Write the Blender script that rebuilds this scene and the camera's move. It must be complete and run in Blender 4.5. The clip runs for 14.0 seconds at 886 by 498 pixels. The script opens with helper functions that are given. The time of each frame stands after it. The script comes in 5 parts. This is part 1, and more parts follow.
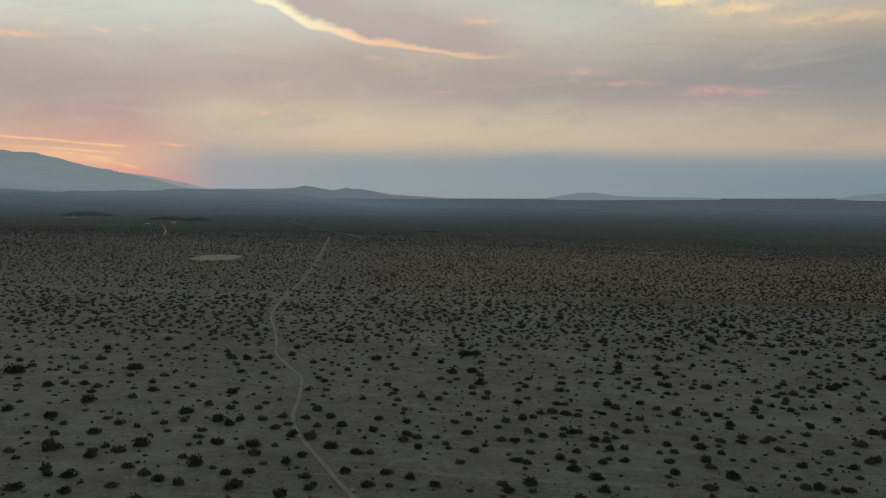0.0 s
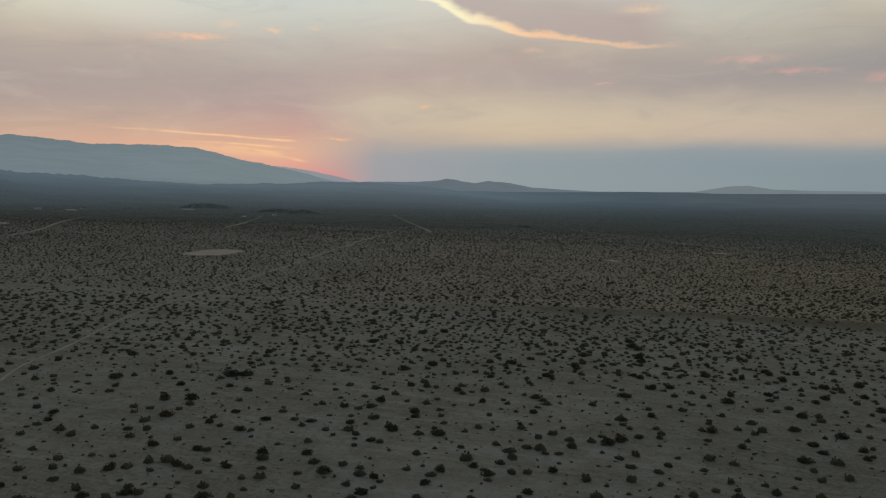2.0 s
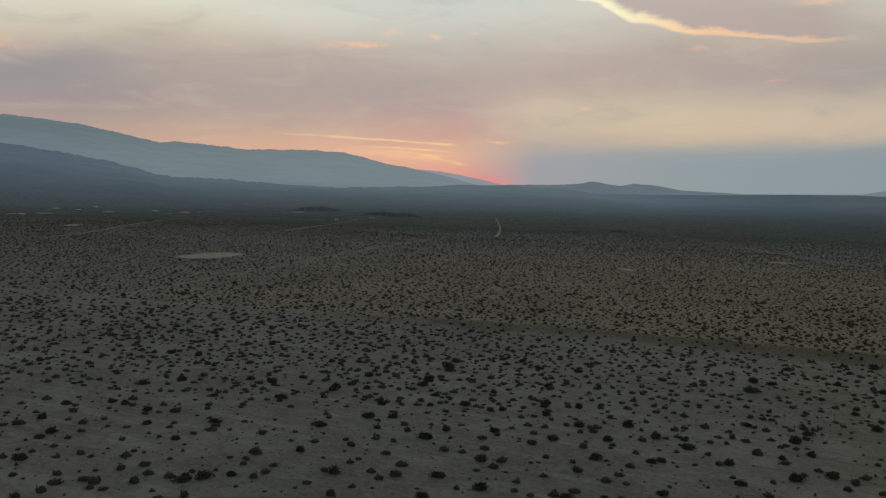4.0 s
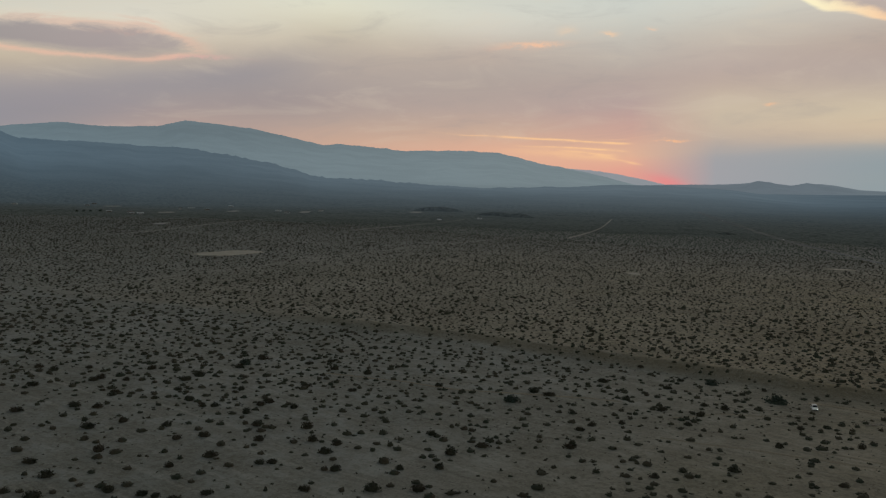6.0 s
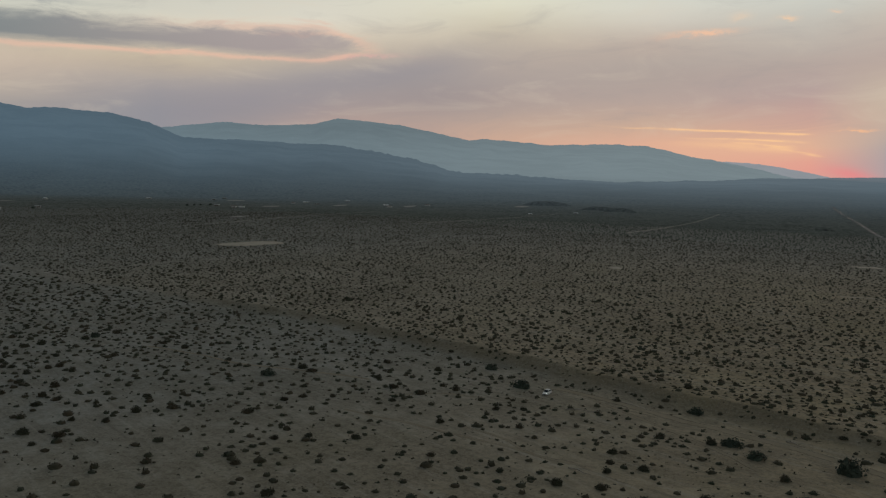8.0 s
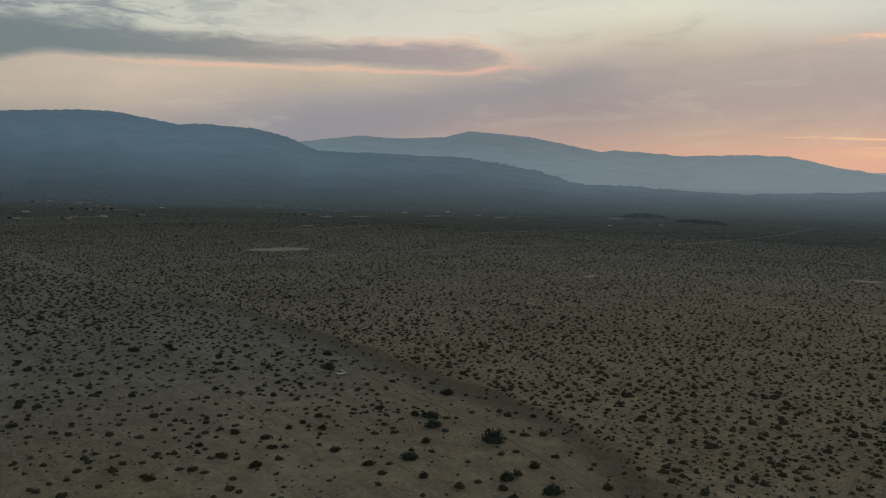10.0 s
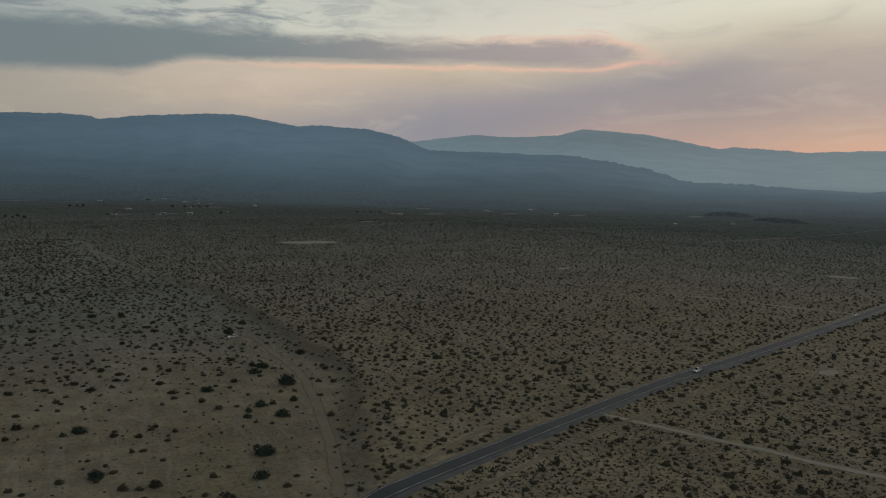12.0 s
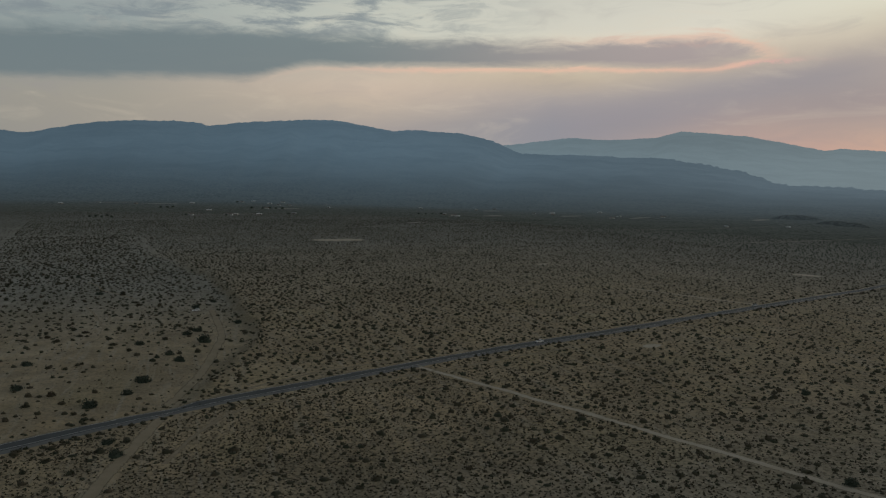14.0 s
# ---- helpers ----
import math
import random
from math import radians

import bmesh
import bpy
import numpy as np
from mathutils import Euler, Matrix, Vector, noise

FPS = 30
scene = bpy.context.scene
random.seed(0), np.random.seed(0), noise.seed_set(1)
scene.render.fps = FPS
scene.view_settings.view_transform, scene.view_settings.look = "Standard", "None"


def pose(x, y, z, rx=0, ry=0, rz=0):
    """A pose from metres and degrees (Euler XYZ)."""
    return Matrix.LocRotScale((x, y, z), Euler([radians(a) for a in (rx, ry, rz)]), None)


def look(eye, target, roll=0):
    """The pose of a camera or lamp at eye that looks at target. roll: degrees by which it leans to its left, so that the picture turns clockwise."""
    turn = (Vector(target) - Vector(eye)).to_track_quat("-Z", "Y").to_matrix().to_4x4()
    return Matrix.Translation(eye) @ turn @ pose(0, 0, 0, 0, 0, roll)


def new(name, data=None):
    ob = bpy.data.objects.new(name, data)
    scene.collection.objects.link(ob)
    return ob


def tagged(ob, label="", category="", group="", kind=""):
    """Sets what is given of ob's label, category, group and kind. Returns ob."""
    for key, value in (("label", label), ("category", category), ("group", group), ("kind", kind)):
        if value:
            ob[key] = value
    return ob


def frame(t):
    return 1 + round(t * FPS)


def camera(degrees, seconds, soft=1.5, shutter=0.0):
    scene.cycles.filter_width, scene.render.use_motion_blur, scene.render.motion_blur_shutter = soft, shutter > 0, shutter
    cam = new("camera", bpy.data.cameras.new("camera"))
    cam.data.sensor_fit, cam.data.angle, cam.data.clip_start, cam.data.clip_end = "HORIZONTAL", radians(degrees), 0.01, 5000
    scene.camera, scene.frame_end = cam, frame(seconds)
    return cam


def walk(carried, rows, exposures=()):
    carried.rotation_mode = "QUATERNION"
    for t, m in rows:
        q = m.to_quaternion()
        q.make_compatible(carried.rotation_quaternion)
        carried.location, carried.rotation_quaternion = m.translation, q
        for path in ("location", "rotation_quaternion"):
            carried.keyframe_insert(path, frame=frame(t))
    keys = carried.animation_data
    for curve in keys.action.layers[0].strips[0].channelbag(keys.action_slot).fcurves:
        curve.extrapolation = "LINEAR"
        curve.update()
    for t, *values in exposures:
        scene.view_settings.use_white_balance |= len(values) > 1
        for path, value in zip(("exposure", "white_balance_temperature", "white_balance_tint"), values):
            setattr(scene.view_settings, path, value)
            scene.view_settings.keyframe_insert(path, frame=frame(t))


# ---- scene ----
cam = camera(54.87, 14.0, soft=1.25)
PATH = [
    (0.0, pose(-2.86, 6.02, 36.87, 86.531, 0.066, -1.647)),
    (0.5, pose(12.64, 12.83, 37.03, 86.219, 0.126, 1.120)),
    (1.0, pose(28.54, 19.85, 37.18, 86.149, 0.087, 3.776)),
    (1.5, pose(42.90, 26.22, 37.30, 85.980, 0.006, 6.076)),
    (2.0, pose(59.14, 33.46, 37.43, 86.061, -0.071, 8.804)),
    (2.5, pose(74.20, 40.19, 37.54, 86.079, -0.136, 11.317)),
    (3.0, pose(90.43, 47.48, 37.64, 86.072, -0.122, 14.085)),
    (3.5, pose(105.41, 54.23, 37.73, 86.163, -0.059, 16.571)),
    (4.0, pose(121.72, 61.60, 37.82, 86.253, -0.016, 19.381)),
    (6.5, pose(202.38, 98.34, 38.08, 86.215, 0.016, 33.717)),
    (7.0, pose(219.48, 106.17, 38.10, 86.170, 0.045, 36.531)),
    (7.5, pose(235.37, 113.46, 38.11, 86.117, 0.127, 39.088)),
    (8.0, pose(252.22, 121.20, 38.11, 85.916, 0.149, 41.671)),
    (8.5, pose(267.95, 128.42, 38.11, 86.059, 0.085, 44.096)),
    (9.0, pose(285.22, 136.37, 38.09, 86.332, 0.006, 46.694)),
    (11.5, pose(367.20, 174.08, 37.84, 86.700, 0.001, 57.886)),
    (12.0, pose(384.77, 182.16, 37.76, 86.593, -0.029, 60.012)),
    (12.5, pose(400.75, 189.49, 37.68, 86.578, -0.043, 61.880)),
    (13.0, pose(418.19, 197.49, 37.57, 86.529, -0.036, 63.847)),
    (13.5, pose(434.61, 205.01, 37.46, 86.660, -0.100, 65.645)),
    (14.0, pose(451.41, 212.69, 37.34, 86.782, -0.137, 67.317)),
]
walk(cam, PATH)

# ---- world: dusk sky with smoky cloud, the sun just behind the ridge ----
SUN_AZ = 16.2      # degrees to the left of +y


def srgb(r, g, b):
    return tuple((c / 255 / 12.92 if c < 10 else ((c / 255 + 0.055) / 1.055) ** 2.4) for c in (r, g, b)) + (1.0,)


class Nodes:
    """Short hand for building node trees."""

    def __init__(self, tree):
        self.tree = tree
        tree.nodes.clear()

    def add(self, kind):
        return self.tree.nodes.new(kind)

    def join(self, a, b):
        self.tree.links.new(a, b)

    def put(self, socket, value):
        if isinstance(value, bpy.types.NodeSocket):
            self.join(value, socket)
        else:
            socket.default_value = value

    def math(self, op, a, b=0.0, c=0.0, clamp=False):
        n = self.add("ShaderNodeMath")
        n.operation, n.use_clamp = op, clamp
        self.put(n.inputs[0], a)
        self.put(n.inputs[1], b)
        self.put(n.inputs[2], c)
        return n.outputs[0]

    def span(self, v, a, b, lo=0.0, hi=1.0, smooth=True):
        n = self.add("ShaderNodeMapRange")
        n.interpolation_type = "SMOOTHSTEP" if smooth else "LINEAR"
        for k, x in zip(("Value", "From Min", "From Max", "To Min", "To Max"), (v, a, b, lo, hi)):
            self.put(n.inputs[k], x)
        return n.outputs[0]

    def bell(self, v, mid, width):
        d = self.math("DIVIDE", self.math("SUBTRACT", v, mid), width)
        return self.math("EXPONENT", self.math("MULTIPLY", self.math("MULTIPLY", d, d), -1.0))

    def ramp(self, fac, stops, interp="EASE"):
        n = self.add("ShaderNodeValToRGB")
        n.color_ramp.interpolation = interp
        el = n.color_ramp.elements
        while len(el) < len(stops):
            el.new(0.5)
        for e, (p, c) in zip(el, stops):
            e.position, e.color = p, c
        self.put(n.inputs[0], fac)
        return n.outputs[0]

    def mix(self, fac, a, b, mode="MIX"):
        n = self.add("ShaderNodeMix")
        n.data_type, n.blend_type = "RGBA", mode
        self.put(n.inputs[0], fac)
        self.put(n.inputs[6], a)
        self.put(n.inputs[7], b)
        return n.outputs[2]

    def noise(self, vec, scale, detail=4.0, rough=0.55, warp=0.0):
        n = self.add("ShaderNodeTexNoise")
        self.put(n.inputs["Vector"], vec)
        n.inputs["Scale"].default_value, n.inputs["Detail"].default_value = scale, detail
        n.inputs["Roughness"].default_value, n.inputs["Distortion"].default_value = rough, warp
        return n.outputs["Fac"]

    def vec(self, x, y, z=0.0):
        n = self.add("ShaderNodeCombineXYZ")
        for s, v in zip(n.inputs, (x, y, z)):
            self.put(s, v)
        return n.outputs[0]


def curve_of(k, x, lo, hi, pts, vlo, vhi):
    """A smooth function of x through a few points, as a grey ramp."""
    fac = k.math("DIVIDE", k.math("SUBTRACT", x, lo), hi - lo, clamp=True)
    stops = [((a - lo) / (hi - lo), ((v - vlo) / (vhi - vlo),) * 3 + (1.0,)) for a, v in pts]
    return k.math("MULTIPLY_ADD", k.ramp(fac, stops), vhi - vlo, vlo)


def make_sky():
    world = bpy.data.worlds.new("dusk_sky")
    world.use_nodes = True
    scene.world = world
    k = Nodes(world.node_tree)
    co = k.add("ShaderNodeTexCoord").outputs["Generated"]
    xyz = k.add("ShaderNodeSeparateXYZ")
    k.join(co, xyz.inputs[0])
    dx, dy, dz = xyz.outputs
    az = k.math("MULTIPLY", k.math("ARCTAN2", k.math("MULTIPLY", dx, -1.0), dy), 57.2958)
    el = k.math("MULTIPLY", k.math("ARCSINE", dz), 57.2958)
    # soft billows move the bands a little
    flow = k.vec(k.math("MULTIPLY", az, 0.05), k.math("MULTIPLY", el, 0.22))
    big = k.noise(flow, 1.3, 5.0, 0.55, 0.6)
    fine = k.noise(k.vec(k.math("MULTIPLY", az, 0.12), k.math("MULTIPLY", el, 1.1)), 1.6, 6.0, 0.6, 0.4)
    el2 = k.math("ADD", el, k.math("MULTIPLY", k.math("SUBTRACT", big, 0.5), 1.1))
    el2 = k.math("ADD", el2, k.math("MULTIPLY", k.math("SUBTRACT", fine, 0.5), 0.25))
    fac = k.math("DIVIDE", el2, 45.0, clamp=True)

    def column(*stops):
        rows = [(e / 45.0, srgb(*c)) for e, c in stops] + [(24 / 45.0, srgb(134, 142, 146)), (1.0, srgb(66, 78, 88))]
        return k.ramp(fac, rows, "CARDINAL")

    def beside(sky, a, b, col):
        return k.mix(k.span(az, a, b, smooth=False), sky, col)

    sky = column((0.2, (125, 140, 146)), (2.1, (140, 149, 152)), (3.1, (186, 168, 154)), (4.5, (178, 163, 150)), (6.6, (152, 148, 146)), (9, (156, 151, 147)), (10.6, (190, 174, 154)), (13, (172, 171, 166)))
    sky = beside(sky, -28, -11, column((0.2, (140, 151, 155)), (2.5, (149, 155, 158)), (3.3, (194, 177, 160)), (5, (197, 180, 162)), (7, (166, 156, 152)), (9.5, (187, 178, 165)), (12.6, (190, 190, 181))))
    sky = beside(sky, -11, 4, column((0.4, (148, 157, 160)), (2.5, (158, 161, 161)), (3.5, (202, 182, 160)), (5, (207, 189, 165)), (7, (186, 169, 159)), (9.5, (190, 174, 162)), (12.6, (209, 207, 197))))
    sky = beside(sky, 4, 13.2, column((0.8, (162, 160, 164)), (2.4, (168, 163, 163)), (3.4, (192, 174, 160)), (5, (204, 186, 165)), (7.5, (189, 170, 160)), (10, (200, 190, 178)), (13, (205, 207, 199))))
    sky = beside(sky, 13.2, 18.5, column((1.2, (228, 160, 144)), (2.6, (226, 177, 150)), (3.8, (208, 166, 151)), (5.5, (186, 161, 155)), (8, (186, 171, 162)), (10.5, (200, 195, 185)), (13, (202, 205, 198))))
    sky = beside(sky, 18.5, 28, column((1.5, (228, 176, 148)), (2.8, (224, 174, 149)), (3.9, (205, 171, 151)), (5.5, (186, 164, 154)), (7.5, (179, 164, 156)), (9.5, (195, 180, 168)), (12, (213, 211, 199))))
    sky = beside(sky, 28, 38, column((2, (212, 166, 148)), (3, (207, 168, 147)), (4.6, (191, 165, 151)), (6.5, (177, 161, 154)), (8.5, (187, 172, 160)), (10.5, (207, 196, 176)), (12.5, (220, 218, 200))))
    sky = beside(sky, 38, 50, column((2, (182, 152, 150)), (4.2, (177, 155, 149)), (5.6, (167, 153, 151)), (7.5, (175, 164, 158)), (9, (198, 183, 166)), (11, (220, 213, 198))))
    sky = beside(sky, 50, 60, column((3, (150, 148, 152)), (5.2, (151, 147, 152)), (6.8, (170, 160, 156)), (8.3, (202, 186, 164)), (11, (212, 207, 193))))
    sky = beside(sky, 60, 72, column((4, (160, 152, 150)), (6, (188, 173, 159)), (7.6, (205, 186, 168)), (9, (196, 185, 170)), (11, (200, 200, 188))))
    sky = beside(sky, 72, 88, column((4, (158, 151, 142)), (6.5, (163, 156, 145)), (8, (158, 155, 148)), (10, (146, 153, 152)), (12.5, (154, 162, 161))))
    sky = beside(sky, 88, 102, column((4, (143, 142, 137)), (6.5, (147, 145, 139)), (8, (140, 144, 142)), (10, (136, 146, 146)), (12.5, (146, 155, 155))))

    # smoke drawn up to the right from behind the ranges
    lean = k.math("ADD", el, k.math("MULTIPLY", k.math("SUBTRACT", az, 58.0), 0.2))
    plume = k.math("MULTIPLY", k.bell(lean, 4.8, 1.3), k.math("MULTIPLY", k.span(az, 66.0, 56.0), k.span(az, 34.0, 44.0)))
    sky = k.mix(k.math("MULTIPLY", plume, k.span(big, 0.3, 0.6, 0.3, 0.6)), sky, srgb(148, 143, 150))
    sky = k.mix(k.math("MULTIPLY", k.math("MULTIPLY", k.bell(az, 42.0, 5.5), k.bell(el, 6.0, 1.5)), 0.35), sky, srgb(140, 132, 138))
    wisp = k.noise(k.vec(k.math("MULTIPLY", az, 0.075), k.math("MULTIPLY", el, 0.3)), 2.1, 6.0, 0.62, 0.8)
    sky = k.mix(k.math("MULTIPLY", k.span(wisp, 0.5, 0.75), k.span(el, 2.4, 3.6, 0.0, 0.22)), sky, srgb(150, 144, 146))
    sky = k.mix(k.math("MULTIPLY", k.span(wisp, 0.5, 0.28), k.span(el, 2.6, 3.8, 0.0, 0.16)), sky, srgb(222, 206, 184))

    # a long cloud with a burning lower edge
    jag = k.math("MULTIPLY", k.math("SUBTRACT", fine, 0.5), 0.5)
    edge_a = curve_of(k, k.math("SUBTRACT", az, 0.8), -16.0, 13.0, [(-16, 8.6), (-5.3, 9.1), (2.2, 10.0), (5.9, 10.95), (9.3, 12.45), (13, 14.3)], 8.0, 15.0)
    da = k.math("ADD", k.math("SUBTRACT", el, edge_a), jag)
    in_a = k.math("MULTIPLY", k.span(az, -7.5, -3.5), k.span(az, 13.0, 10.5))
    body = k.math("MULTIPLY", k.math("MULTIPLY", k.span(da, 0.0, 0.5), k.span(da, 4.5, 1.5)), in_a)
    sky = k.mix(k.math("MULTIPLY", body, 0.75), sky, srgb(182, 164, 158))
    thick = k.span(az, -3.0, 9.5, 0.2, 0.5)
    torn = k.noise(k.vec(k.math("MULTIPLY", az, 0.5), k.math("MULTIPLY", el, 0.9)), 1.5, 6.0, 0.65)
    glow = k.math("MULTIPLY", k.math("MULTIPLY", k.span(da, k.math("MULTIPLY", thick, -0.5), 0.05), k.span(k.math("ADD", da, k.math("MULTIPLY", k.math("SUBTRACT", torn, 0.5), 0.8)), k.math("MULTIPLY", thick, 1.7), 0.1)), in_a)
    sky = k.mix(k.math("MULTIPLY", glow, k.span(az, -7.0, 5.0, 0.4, 1.0)), sky, k.mix(k.span(az, 2.0, 9.0), srgb(250, 200, 160), srgb(255, 244, 204)))
    # smaller lit shreds
    for a0, e0, wa, we, col, s in ((-10.6, 8.15, 1.7, 0.22, (224, 176, 162), 0.6), (-13.6, 7.3, 1.8, 0.16, (222, 168, 158), 0.6), (-19.0, 6.75, 1.6, 0.3, (222, 168, 158), 0.6), (-21.0, 6.55, 1.3, 0.2, (226, 160, 152), 0.5), (22.7, 10.5, 0.6, 0.22, (245, 206, 170), 0.35),
                                   (24.9, 9.7, 1.7, 0.13, (250, 196, 160), 0.8), (-16.6, 12.35, 2.2, 0.35, (255, 228, 172), 0.95), (-20.5, 11.7, 2.6, 0.4, (248, 214, 168), 0.85), (-25.5, 10.75, 4.0, 0.36, (235, 202, 164), 0.7), (50.5, 9.95, 2.6, 0.15, (250, 196, 165), 0.6), (46.8, 8.6, 2.2, 0.13, (240, 176, 170), 0.5), (20.0, 10.25, 0.5, 0.12, (250, 205, 165), 0.7), (26.1, 9.5, 1.6, 0.16, (250, 185, 150), 0.3),
                                   (-4.2, 11.52, 1.2, 0.3, (245, 205, 170), 0.6), (10, 5.47, 0.35, 0.08, (245, 190, 150), 0.7), (-1.7, 6.96, 0.5, 0.1, (235, 175, 155), 0.6),
                                   (2.9, 9.18, 0.6, 0.12, (228, 190, 170), 0.5), (17.3, 10.46, 0.3, 0.1, (240, 200, 170), 0.6), (16.0, 3.41, 0.9, 0.06, (255, 190, 142), 0.8)):
        m = k.math("MULTIPLY", k.bell(az, a0, wa), k.bell(k.math("ADD", el, k.math("MULTIPLY_ADD", k.math("SUBTRACT", torn, 0.5), 0.9, jag)), e0, we))
        m = k.math("MULTIPLY", m, k.span(torn, 0.36, 0.56, 0.3, 1.0))
        sky = k.mix(k.math("MULTIPLY", m, s), sky, srgb(*col))
    # long dark cloud with rosy lower rim
    low_b = curve_of(k, az, 44.0, 98.0, [(44, 9.4), (46.5, 8.85), (50, 8.3), (61, 8.6), (76, 8.6), (80.5, 7.6), (97, 7.1)], 6.0, 11.0)
    top_b = curve_of(k, az, 44.0, 98.0, [(44, 9.1), (46.5, 9.3), (50, 10.5), (61, 10.5), (69, 10.9), (81, 11.2), (97, 10.4)], 6.0, 13.0)
    shred = k.math("SUBTRACT", k.noise(k.vec(k.math("MULTIPLY", az, 0.1), k.math("MULTIPLY", el, 0.45)), 2.4, 7.0, 0.66, 0.5), 0.5)
    db, dt = k.math("ADD", k.math("SUBTRACT", el, low_b), k.math("MULTIPLY", shred, 0.8)), k.math("ADD", k.math("SUBTRACT", top_b, el), k.math("MULTIPLY", shred, 2.2))
    body = k.math("MULTIPLY", k.math("MULTIPLY", k.span(db, -0.1, 0.7), k.span(dt, -0.4, 0.9)), k.span(k.math("ADD", az, k.math("MULTIPLY", shred, 9.0)), 42.0, 53.0))
    tone = k.mix(k.span(az, 50.0, 76.0), srgb(166, 153, 153), srgb(112, 124, 128))
    sky = k.mix(k.math("MULTIPLY", body, 0.9), sky, tone)
    crown = k.math("MULTIPLY", k.math("MULTIPLY", k.bell(dt, 0.1, 0.3), k.span(az, 45.0, 47.5)), k.span(az, 63.0, 53.0))
    sky = k.mix(k.math("MULTIPLY", crown, 0.4), sky, srgb(242, 192, 168))
    rim = k.math("MULTIPLY", k.math("MULTIPLY", k.bell(db, 0.0, 0.15), k.span(az, 45.0, 49.0)), k.span(az, 82.0, 63.0))
    sky = k.mix(k.math("MULTIPLY", rim, 0.55), sky, srgb(242, 190, 166))
    high = k.math("MULTIPLY", k.math("MULTIPLY", k.span(shred, -0.08, 0.12), k.span(el, 10.2, 11.6)), k.math("MULTIPLY", k.span(az, 58.0, 74.0), k.span(el, 24.0, 16.0)))
    sky = k.mix(k.math("MULTIPLY", high, 0.85), sky, srgb(130, 139, 144))
    # the afterglow over the ridge, and its thin burning streaks
    core = k.math("MULTIPLY", k.bell(az, SUN_AZ - 0.1, 1.35), k.bell(k.math("SUBTRACT", el, k.math("MULTIPLY", k.math("SUBTRACT", az, SUN_AZ), 0.22)), 0.72, 0.4))
    sky = k.mix(k.math("MULTIPLY", core, 0.44), sky, srgb(255, 116, 122))
    for a0, a1, e0, rise, wide, s in ((18.6, 30.5, 3.2, 0.065, 0.06, 0.85), (18.9, 25.5, 2.75, 0.06, 0.07, 0.9), (18.1, 20.6, 2.02, 0.22, 0.07, 1.0), (18.8, 19.8, 3.5, 0.0, 0.04, 0.8), (20.0, 24.5, 2.3, 0.12, 0.06, 0.6), (19.5, 27.0, 2.3, 0.07, 0.3, 0.45)):
        level = k.math("SUBTRACT", k.math("ADD", el, k.math("MULTIPLY", jag, 0.7)), k.math("MULTIPLY_ADD", k.math("SUBTRACT", az, 18.5), rise, e0))
        m = k.math("MULTIPLY", k.bell(level, 0.0, wide), k.math("MULTIPLY", k.span(az, a0 - 0.6, a0 + 0.5), k.span(az, a1 + 2.0, a1 - 5.0)))
        broken = k.span(k.noise(k.vec(k.math("MULTIPLY", az, 0.35), k.math("MULTIPLY", el, 1.8)), 1.3, 4.0, 0.6), 0.34, 0.56, 0.35, 1.0)
        sky = k.mix(k.math("MULTIPLY", k.math("MULTIPLY", m, broken), s), sky, srgb(255, 202, 150))

    # the clear sky behind it all gives the light from overhead
    clear = k.add("ShaderNodeTexSky")
    clear.sky_type, clear.sun_disc, clear.sun_elevation, clear.sun_rotation = "NISHITA", False, radians(1.5), radians(-SUN_AZ)
    clear.altitude, clear.dust_density = 900.0, 3.0
    over = k.mix(1.0, k.mix(k.span(el, 25.0, 60.0), sky, srgb(50, 60, 66)), k.mix(1.0, (0.03, 0.03, 0.03, 1), clear.outputs[0], "MULTIPLY"), "ADD")
    sky = k.mix(k.span(el, 20.0, 50.0), sky, over)
    sky = k.mix(k.span(el, -0.6, -4.0), sky, srgb(70, 70, 68))
    sky = k.mix(1.0, sky, (0.975, 1.0, 1.005, 1), "MULTIPLY")
    bg = k.add("ShaderNodeBackground")
    k.join(sky, bg.inputs[0])
    bg.inputs[1].default_value = 1.0
    k.join(bg.outputs[0], k.add("ShaderNodeOutputWorld").inputs[0])


make_sky()
sun = new("sun", bpy.data.lights.new("sun", "SUN"))
sun.data.energy, sun.data.angle, sun.data.color = 0.42, radians(60), (1.0, 0.88, 0.76)
sun.matrix_world = look((0, 0, 0), (math.sin(radians(SUN_AZ)), -math.cos(radians(SUN_AZ)), -math.tan(radians(20))))

# ---- materials ----
def material(name, build):
    m = bpy.data.materials.new(name)
    m.use_nodes = True
    k = Nodes(m.node_tree)
    bsdf = k.add("ShaderNodeBsdfPrincipled")
    out = k.add("ShaderNodeOutputMaterial")
    k.join(bsdf.outputs[0], out.inputs[0])
    build(k, bsdf)
    return m


def bump(k, bsdf, height, strength, distance):
    b = k.add("ShaderNodeBump")
    b.inputs["Strength"].default_value, b.inputs["Distance"].default_value = strength, distance
    k.put(b.inputs["Height"], height)
    k.join(b.outputs[0], bsdf.inputs["Normal"])


def where(k):
    return k.add("ShaderNodeTexCoord").outputs["Object"]


